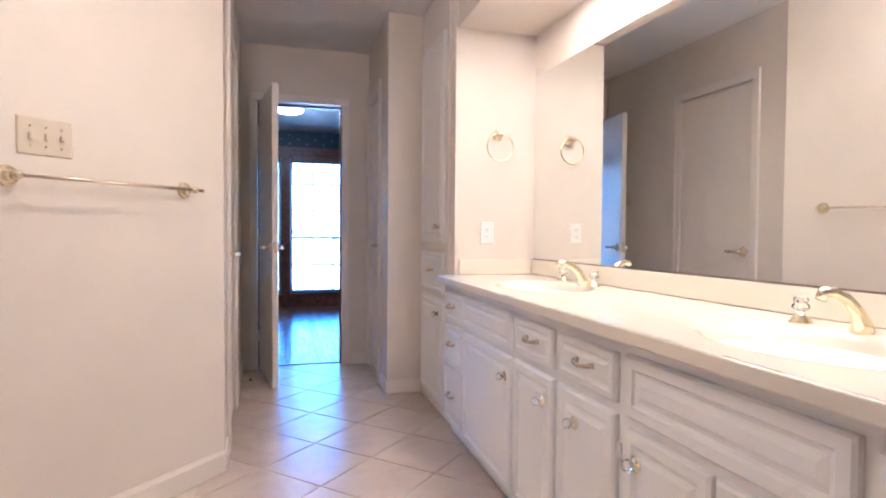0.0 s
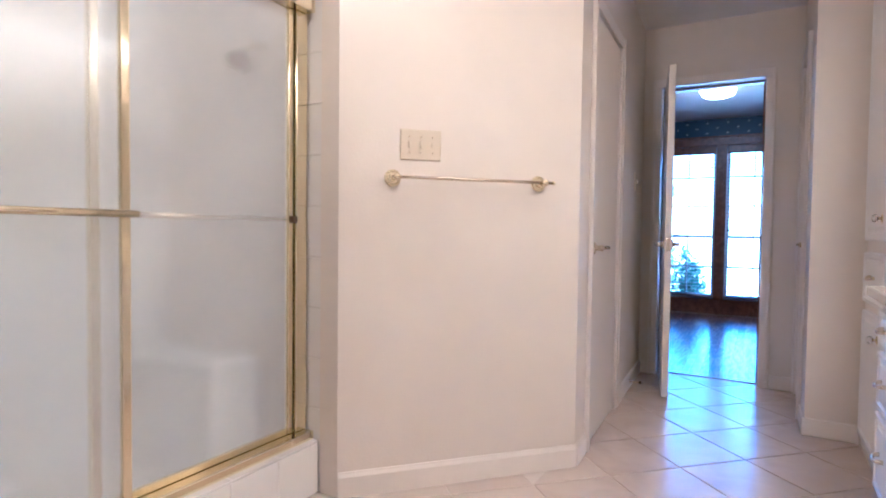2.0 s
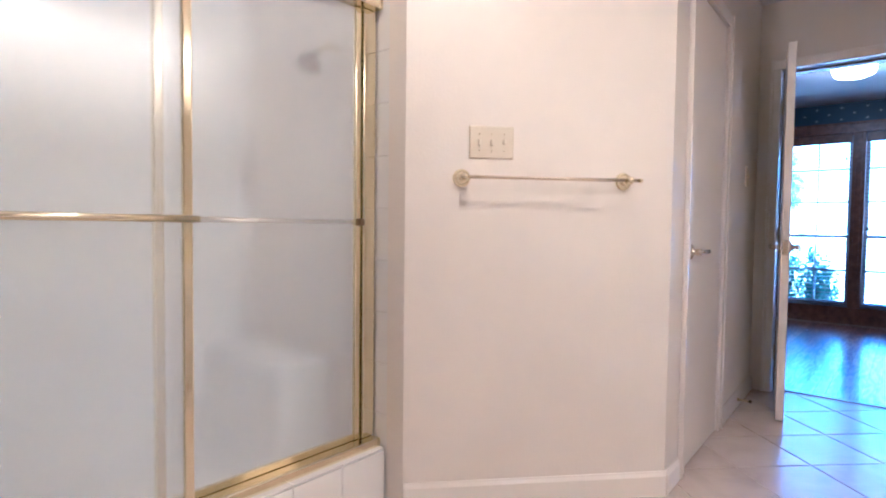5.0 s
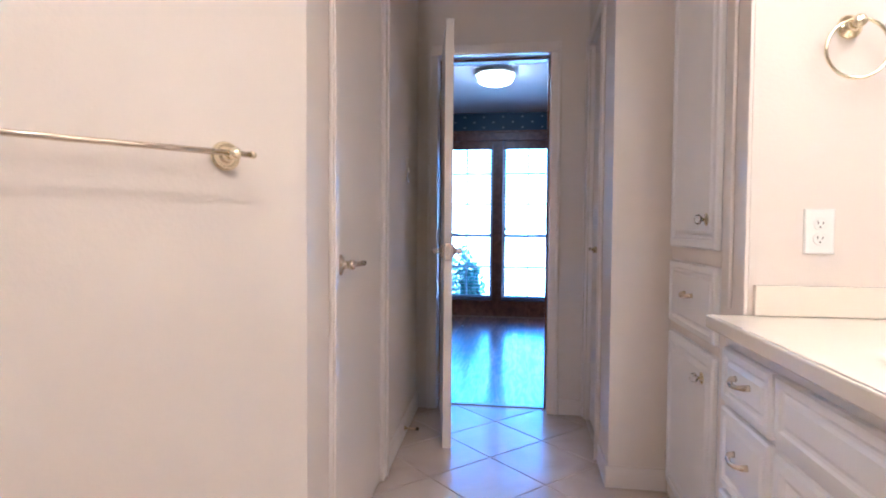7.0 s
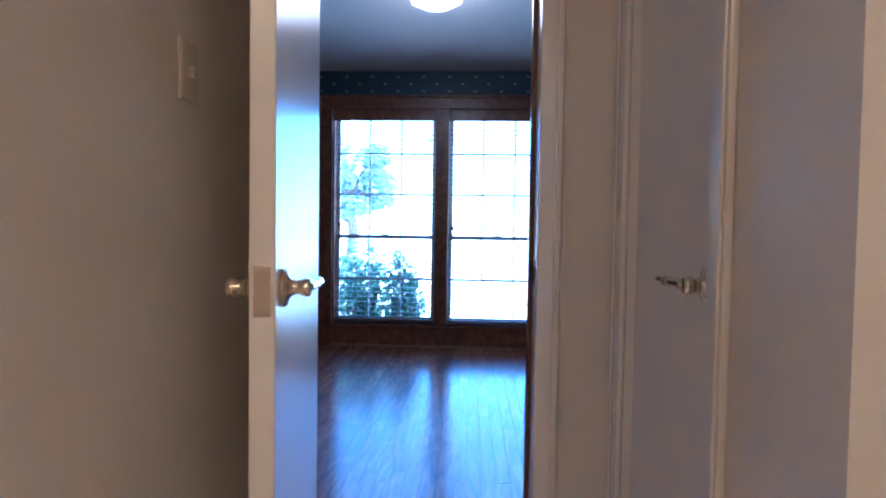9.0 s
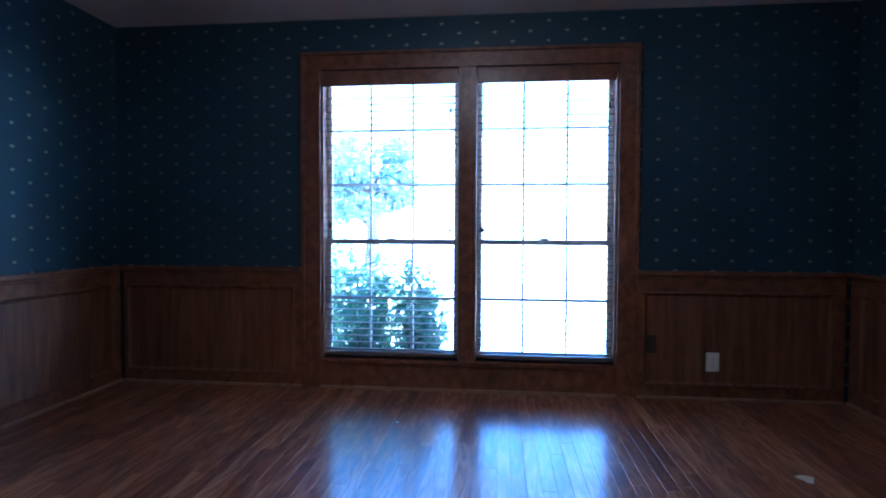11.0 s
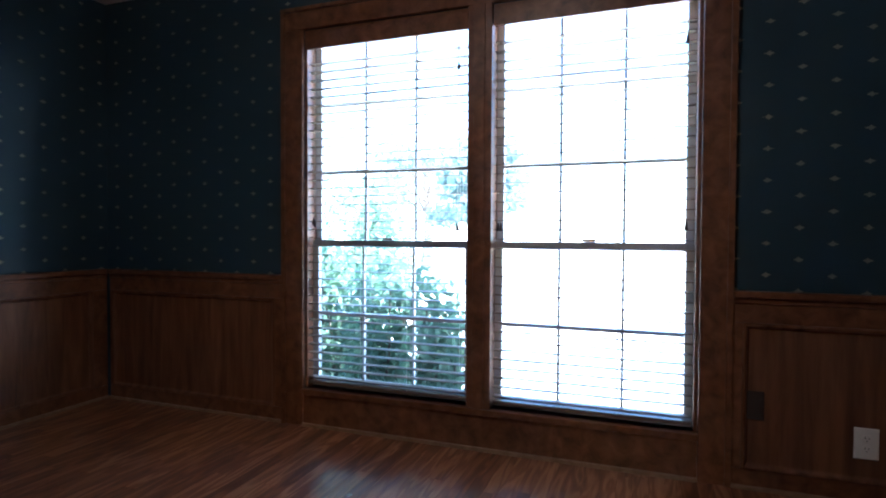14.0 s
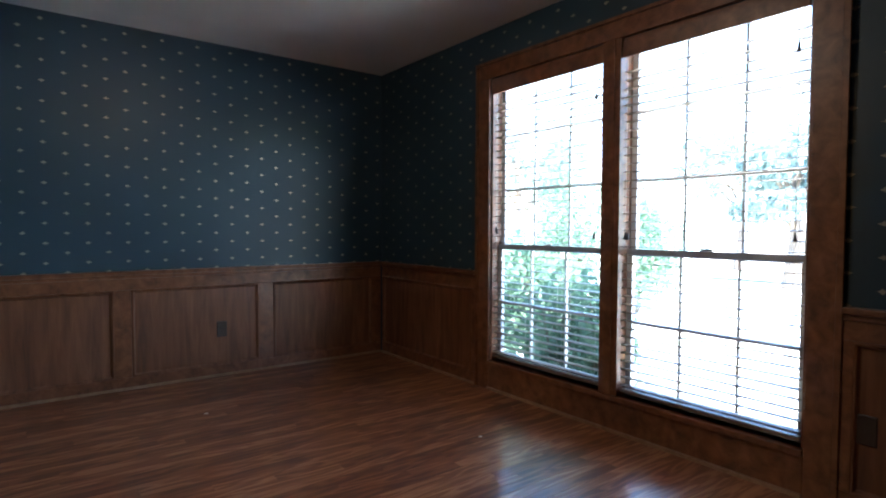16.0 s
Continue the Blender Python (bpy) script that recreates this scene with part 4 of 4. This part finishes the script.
BAYS = ((-0.9285, -0.0345), (0.0825, 0.9535))
BARS = {BAYS[0]: (-0.628, -0.344), BAYS[1]: (0.384, 0.666)}
MEET = 0.968
for a, b in BAYS:
    for nm, z0, z1, y, rows in (("upper_sash", MEET - 0.016, WZ1 - 0.019, 8.243, (1.350, 1.711)), ("lower_sash", 0.2005, MEET + 0.020, 8.215, (0.594,))):
        fw = 0.034
        bm = B(a, a + fw, y - 0.014, y + 0.013, z0, z1)
        box(bm, b - fw, b, y - 0.014, y + 0.013, z0, z1)
        box(bm, a + fw + 0.0002, b - fw - 0.0002, y - 0.014, y + 0.013, z0, z0 + (0.034 if nm == "upper_sash" else 0.05))
        box(bm, a + fw + 0.0002, b - fw - 0.0002, y - 0.014, y + 0.013, z1 - 0.036, z1)
        s = part(nm, bm, SASH, win)
        for c in BARS[a, b]:
            part("muntin", B(c - 0.0065, c + 0.0065, y - 0.010, y + 0.010, z0 + 0.035, z1 - 0.037, bev=0.002), SASH, s)
        for r in rows:
            part("muntin", B(a + fw + 0.001, b - fw - 0.001, y - 0.009, y + 0.009, r - 0.0105, r + 0.0105, bev=0.002), SASH, s)
        g = part("pane", B(a + fw, b - fw, y + 0.0115, y + 0.0125, z0 + 0.03, z1 - 0.03), PANE, s)
        g.visible_shadow = False
    mid = (a + b) / 2
    part("sash_lock", B(mid - 0.03, mid + 0.03, 8.19, 8.2005, MEET + 0.0205, MEET + 0.032, bev=0.004), OLDBRASS, win)

# ---- blinds ----
def blind(a, b, tassels):
    a, b = a + 0.006, b - 0.006
    t = thing("window_blind", ((a + b) / 2, 8.165, WZ1 - 0.02), "stained wooden horizontal slat blind, lowered and opened", "blind", "window blinds")
    part("headrail", B(a, b, 8.150, 8.185, 2.022, 2.068, bev=0.002), BLIND, t)
    part("valance", B(a - 0.003, b + 0.003, 8.128, 8.148, 1.985, 2.070, bev=0.004), TRIMWOOD, t, "dark wood valance")
    part("bottom_rail", B(a, b, 8.147, 8.185, 0.222, 0.240, bev=0.004), BLIND, t)
    zs = [0.262 + 0.0435 * i for i in range(39)]
    me = None
    for z in zs:
        if me is None:
            bm = bmesh.new()
            prof = [(-0.0205, -0.0022), (-0.010, -0.0004), (0, 0.0002), (0.010, -0.0005), (0.0205, -0.0024)]
            up = [[bm.verts.new((x, y, zz + 0.0013)) for y, zz in prof] for x in (a - (a + b) / 2, b - (a + b) / 2)]
            dn = [[bm.verts.new((x, y, zz - 0.0013)) for y, zz in prof] for x in (a - (a + b) / 2, b - (a + b) / 2)]
            for q in (up, dn):
                for k in range(4):
                    bm.faces.new((q[0][k], q[0][k + 1], q[1][k + 1], q[1][k]))
            for k in (0, 4):
                bm.faces.new((up[0][k], up[1][k], dn[1][k], dn[0][k]))
            me = part("slat", bm, BLIND, t, world=False).data
            ob = [o for o in scene.objects if o.data == me][0]
        else:
            ob = new("slat", me)
            ob.parent = t
        ob.location = (0, 0.001 * random.uniform(-1, 1), z - (WZ1 - 0.02))
        ob.rotation_euler = (radians(random.uniform(-1.5, 1.5)), radians(random.uniform(-0.08, 0.08)), 0)
    for x in (a + 0.035, (a + b) / 2 - 0.13, (a + b) / 2 + 0.13, b - 0.035):
        bm = bmesh.new()
        for y in (8.1445, 8.1865):
            tube(bm, [(x, y, 0.235), (x, y, 2.02)], 0.0009, 5)
        part("ladder_cord", bm, CORD, t)
    for x, z in tassels:
        bm = tube(bmesh.new(), [(x, 8.1415, z + 0.02), (x, 8.1415, 1.97)], 0.0011, 5)
        part("pull_cord", bm, CORD, t)
        part("tassel", lathe(bmesh.new(), Matrix.Translation((x, 8.139, z - 0.018)), [(0.008, 0), (0.009, 0.006), (0.006, 0.022), (0.004, 0.034), (0.002, 0.04)], 10), TASSEL, t, "dark wooden tassel", smooth=True)
    return t


blind(*BAYS[0], [(-0.885, 1.085), (-0.877, 1.075), (-0.088, 1.055), (-0.085, 1.82)])
blind(*BAYS[1], [(0.112, 1.055), (0.126, 1.055), (0.915, 1.06), (0.910, 1.83)])

# ---- bedroom ceiling light ----
LX, LY = 0.07, 6.45
bl = thing("ceiling_light", (LX, LY, BC), "lit octagonal flush ceiling light with frosted panes", "ceiling light")
oct_m = Matrix.Translation((LX, LY, BC)) @ Matrix.Rotation(math.pi / 8, 4, "Z")
part("frame", lathe(bmesh.new(), oct_m, [(0.155, -0.0005), (0.165, -0.012), (0.185, -0.022), (0.185, -0.036), (0.17, -0.040)], 8), BRASS, bl)
part("shade", lathe(bmesh.new(), oct_m, [(0.168, -0.0405), (0.150, -0.085), (0.105, -0.108), (0.01, -0.110)], 8), LITDOME, bl)

# bits on the floor
for fx, fy, fr in ((1.53, 7.02, 0.032), (-1.55, 6.456, 0.009), (-0.316, 7.514, 0.009)):
    fl = thing("paint_fleck", (fx, fy, 0.001), "small white paint fleck on the oak floor", "paint fleck", "flecks on the floor")
    bm = bmesh.new()
    lo = [bm.verts.new((fx + fr * math.cos(a) * (1 + 0.4 * math.sin(3 * a)), fy + fr * 1.3 * math.sin(a), 0.0003)) for a in (k * math.pi / 6 for k in range(12))]
    hi = [bm.verts.new((fx + (v.co.x - fx) * 0.9, fy + (v.co.y - fy) * 0.9, 0.0016)) for v in lo]
    bm.faces.new(hi)
    for k in range(12):
        bm.faces.new((lo[k], lo[(k + 1) % 12], hi[(k + 1) % 12], hi[k]))
    part("fleck", bm, WHITEPL, fl)

# ---- garden ----
setting("ground", B(-300, 300, -300, 600, -0.5, -0.22), GROUND, "dry pale lawn outside the window", "ground")
setting("pavement", B(-1.0, 9.0, 11.5, 16.0, -0.22, -0.205), PAVING, "pale concrete drive", "pavement")


def leaf_cloud(bm, c, r, n, size, rng, slim=0.35):
    for _ in range(n):
        d = Vector((rng.gauss(0, 1), rng.gauss(0, 1), rng.gauss(0, 1))).normalized() * (rng.random() ** 0.4)
        p = Vector(c) + Vector((d.x * r[0], d.y * r[1], d.z * r[2]))
        u = Vector((rng.gauss(0, 1), rng.gauss(0, 1), rng.gauss(0, 1))).normalized()
        v = u.orthogonal().normalized()
        s = size * rng.uniform(0.6, 1.3)
        a = [p - u * s, p + v * s * slim, p + u * s, p - v * s * slim]
        bm.faces.new([bm.verts.new(q) for q in a])


def shrub(x, y, h, w, n, seed, label):
    rng = random.Random(seed)
    t = thing("shrub", (x, y, -0.22), label, "shrub", "shrubs under the window")
    bm = bmesh.new()
    tips = []
    for k in range(11):
        a = rng.uniform(0, 6.28)
        q = Vector((x + w * 0.75 * math.cos(a) * rng.random(), y + w * 0.6 * math.sin(a) * rng.random(), -0.22 + h * rng.uniform(0.55, 1.0)))
        m1 = Vector((x, y, -0.22)).lerp(q, 0.5) + Vector((0.06 * rng.uniform(-1, 1), 0.06 * rng.uniform(-1, 1), 0.05))
        tube(bm, [(x + 0.03 * rng.uniform(-1, 1), y, -0.24), m1, q], [0.014, 0.009, 0.004], 6)
        tips.append(q)
    part("stems", bm, BARK, t)
    bm = bmesh.new()
    for q in tips:
        leaf_cloud(bm, q, (w * 0.42, w * 0.4, h * 0.26), n // 14, 0.045, rng)
        leaf_cloud(bm, Vector((x, y, -0.1)).lerp(q, 0.45), (w * 0.55, w * 0.45, h * 0.28), n // 14, 0.045, rng)
    part("crown", bm, LEAF, t)
    return t


def spiky(x, y, h, seed):
    rng = random.Random(seed)
    t = thing("shrub", (x, y, -0.22), "green arching strap-leaved plant under the window", "shrub", "shrubs under the window")
    bm = bmesh.new()
    for k in range(70):
        a, s = rng.uniform(0, 6.28), rng.uniform(0.6, 1.0)
        out = Vector((math.cos(a), math.sin(a), 0))
        side = Vector((-out.y, out.x, 0)) * 0.011
        prev = None
        for i in range(6):
            f = i / 5
            p = Vector((x, y, -0.22)) + out * (0.42 * s * f ** 1.3) + Vector((0, 0, h * s * (1.35 * f - 0.5 * f * f)))
            pr = [bm.verts.new(p - side * (1 - f * 0.9)), bm.verts.new(p + side * (1 - f * 0.9))]
            if prev:
                bm.faces.new((prev[0], prev[1], pr[1], pr[0]))
            prev = pr
    part("leaves", bm, LEAF, t)


shrub(-1.25, 8.95, 1.05, 0.40, 1150, 1, "leafy green shrub outside the window")
shrub(-0.78, 8.72, 0.95, 0.34, 950, 2, "leafy green shrub outside the window")
shrub(-0.36, 8.62, 0.88, 0.24, 750, 6, "slender leafy green shrub outside the window")
shrub(-2.05, 9.3, 1.10, 0.6, 3000, 3, "taller leafy green shrub outside the window")
shrub(-3.2, 13.2, 1.9, 1.0, 4200, 8, "tall leafy hedge shrub across the garden")
shrub(-5.0, 13.6, 2.2, 1.3, 5000, 9, "tall leafy hedge shrub across the garden")
spiky(-0.24, 8.60, 0.62, 4)
spiky(-0.55, 8.66, 0.70, 7)
spiky(-1.05, 8.68, 0.52, 5)


def tree(x, y, h, seed, n=3200):
    rng = random.Random(seed)
    t = thing("tree", (x, y, -0.22), "broad leafy tree across the garden", "tree", "garden trees")
    bm = bmesh.new()
    tube(bm, [(x, y, -0.3), (x + 0.1, y, h * 0.25), (x, y + 0.1, h * 0.5), (x, y, h * 0.8)], [0.22, 0.16, 0.11, 0.04], 10)
    tips = []
    for k in range(12):
        a = k * 0.55 + rng.random()
        z = h * rng.uniform(0.3, 0.6)
        q = Vector((x + h * 0.32 * math.cos(a * 2), y + h * 0.3 * math.sin(a * 2), z + h * rng.uniform(0.1, 0.35)))
        tube(bm, [(x, y, z), Vector((x, y, z)).lerp(q, 0.5) + Vector((0, 0, 0.15)), q], [0.07, 0.045, 0.015], 6)
        tips.append(q)
    part("trunk", bm, BARK, t)
    bm = bmesh.new()
    for q in tips:
        leaf_cloud(bm, q, (h * 0.17, h * 0.17, h * 0.11), n // 12, 0.10, rng, 0.5)
    part("crown", bm, HAZELEAF, t)


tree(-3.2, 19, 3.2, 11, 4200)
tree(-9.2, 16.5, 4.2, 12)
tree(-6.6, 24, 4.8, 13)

# ---- pieces: wall tiles, floor tiles, boards ----
def piece(name, me, parent, loc, rz=0.0):
    ob = new(name, me)
    ob.parent = parent
    base = FRAMES.get(parent, Matrix())
    ob.matrix_basis = base.inverted() @ Matrix.Translation(loc) @ Matrix.Rotation(rz, 4, "Z")
    return ob


def piece_mesh(name, bm, material):
    bmesh.ops.recalc_face_normals(bm, faces=bm.faces)
    me = bpy.data.meshes.new(name)
    bm.to_mesh(me)
    bm.free()
    me.materials.append(material)
    return me


def clipped(poly, planes):
    """Cuts a plan polygon by half planes (a, b, c): a x + b y <= c."""
    for a, b, c in planes:
        out = []
        for (xa, ya), (xb, yb) in zip(poly, poly[1:] + poly[:1]):
            da, db = a * xa + b * ya - c, a * xb + b * yb - c
            if da <= 0:
                out.append((xa, ya))
            if (da < 0 < db) or (db < 0 < da):
                f = da / (da - db)
                out.append((xa + (xb - xa) * f, ya + (yb - ya) * f))
        poly = out
        if len(poly) < 3:
            return []
    return poly


# jamb tiles of the shower opening, and curb tiles
TZ, TB = 0.193, 0.131
STEPS = [(0, 0), (0, 0.0025), (0.0015, 0.0040)]
me = piece_mesh("tile", rings(bmesh.new(), plane_m((0, 0, 0), (1, 0, 0), (0, 0, 1)), 0.150, TZ - 0.003, STEPS), WALLTILE)
for k in range(12):
    piece("tile", me, shower_wall, (-1.047, 2.1228, TB + k * TZ))
me = piece_mesh("tile", rings(bmesh.new(), plane_m((0, 0, 0), (1, 0, 0), (0, 0, 1)), 0.150, TB - 0.005, STEPS), WALLTILE)
piece("tile", me, shower_wall, (-1.047, 2.1228, 0.002))
me = piece_mesh("tile", rings(bmesh.new(), plane_m((0, 0, 0), (0, 1, 0), (0, 0, 1)), 0.198, 0.192, [(0, 0), (0, 0.006), (0.002, 0.008)]), WALLTILE)
me2 = piece_mesh("tile", B(-1.107, -0.984, 0, 0.198, 0.1975, 0.2052, bev=0.003), WALLTILE)
for k in range(7):
    piece("tile", me, curb, (-0.9918, 2.111 - 0.2 * (k + 1), 0.003))
    piece("tile", me2, curb, (0, 2.111 - 0.2 * (k + 1), 0))

half = TILE / math.sqrt(2)
full = None
for i in range(-14, 15):
    for j in range(-26, 6):
        if (i + j) % 2:
            continue
        cx, cy = TX + i * half, TY + half + j * half
        g = half - 0.0042
        dia = [(cx + g, cy), (cx, cy + g), (cx - g, cy), (cx, cy - g)]
        regions = [[(-1, 0, 0.98), (1, 0, VF + 0.03), (0, -1, 1.3), (0, 1, 3.11), (-DN.x, -DN.y, -(DN.x * A0[0] + DN.y * A0[1]))] if cy < 2.7 else [(-1, 0, 0.30), (1, 0, 0.90 if cy < 3.84 else 0.675), (0, 1, 4.794)]]
        for planes in regions:
            poly = clipped(dia, planes)
            if len(poly) < 3:
                continue
            whole = len(poly) == 4 and all(abs(p[0] - q[0]) + abs(p[1] - q[1]) < 1e-6 for p, q in zip(poly, dia))
            if whole and full:
                me = full
            else:
                bm = bmesh.new()
                tops = [(x - cx, y - cy) for x, y in poly]
                a = [bm.verts.new((x, y, -0.006)) for x, y in tops]
                b = [bm.verts.new((x, y, -0.0012)) for x, y in tops]
                c = [bm.verts.new((x * 0.988, y * 0.988, 0.0)) for x, y in tops]
                for p, q in ((a, b), (b, c)):
                    for k in range(len(p)):
                        bm.faces.new((p[k], p[(k + 1) % len(p)], q[(k + 1) % len(p)], q[k]))
                bm.faces.new(c)
                me = piece_mesh("tile", bm, FLOORTILE)
                if whole:
                    full = me
            piece("tile", me, bath_floor, (cx, cy, 0))

bed_floor = bpy.data.objects["floor_bedroom"]
rng = random.Random(7)
PW = 0.062
meshes = {}
x = X0
while x < X1 - 0.001:
    w = min(PW, X1 - x)
    y = 4.836 - rng.uniform(0, 0.9)
    while y < Y1:
        ln = rng.choice((0.75, 1.0, 1.25, 1.5))
        a, b = max(y, 4.836), min(y + ln, Y1)
        if b - a > 0.01:
            key = (round(w, 4), round(b - a, 3))
            if key not in meshes:
                meshes[key] = piece_mesh("board", rings(bmesh.new(), Matrix(), w - 0.0006, b - a - 0.0006, [(0, -0.006), (0, -0.0003), (0.0005, 0.0)]), PLANK)
            piece("board", meshes[key], bed_floor, (x + 0.0004, a + 0.0004, 0))
        y += ln
    x += PW
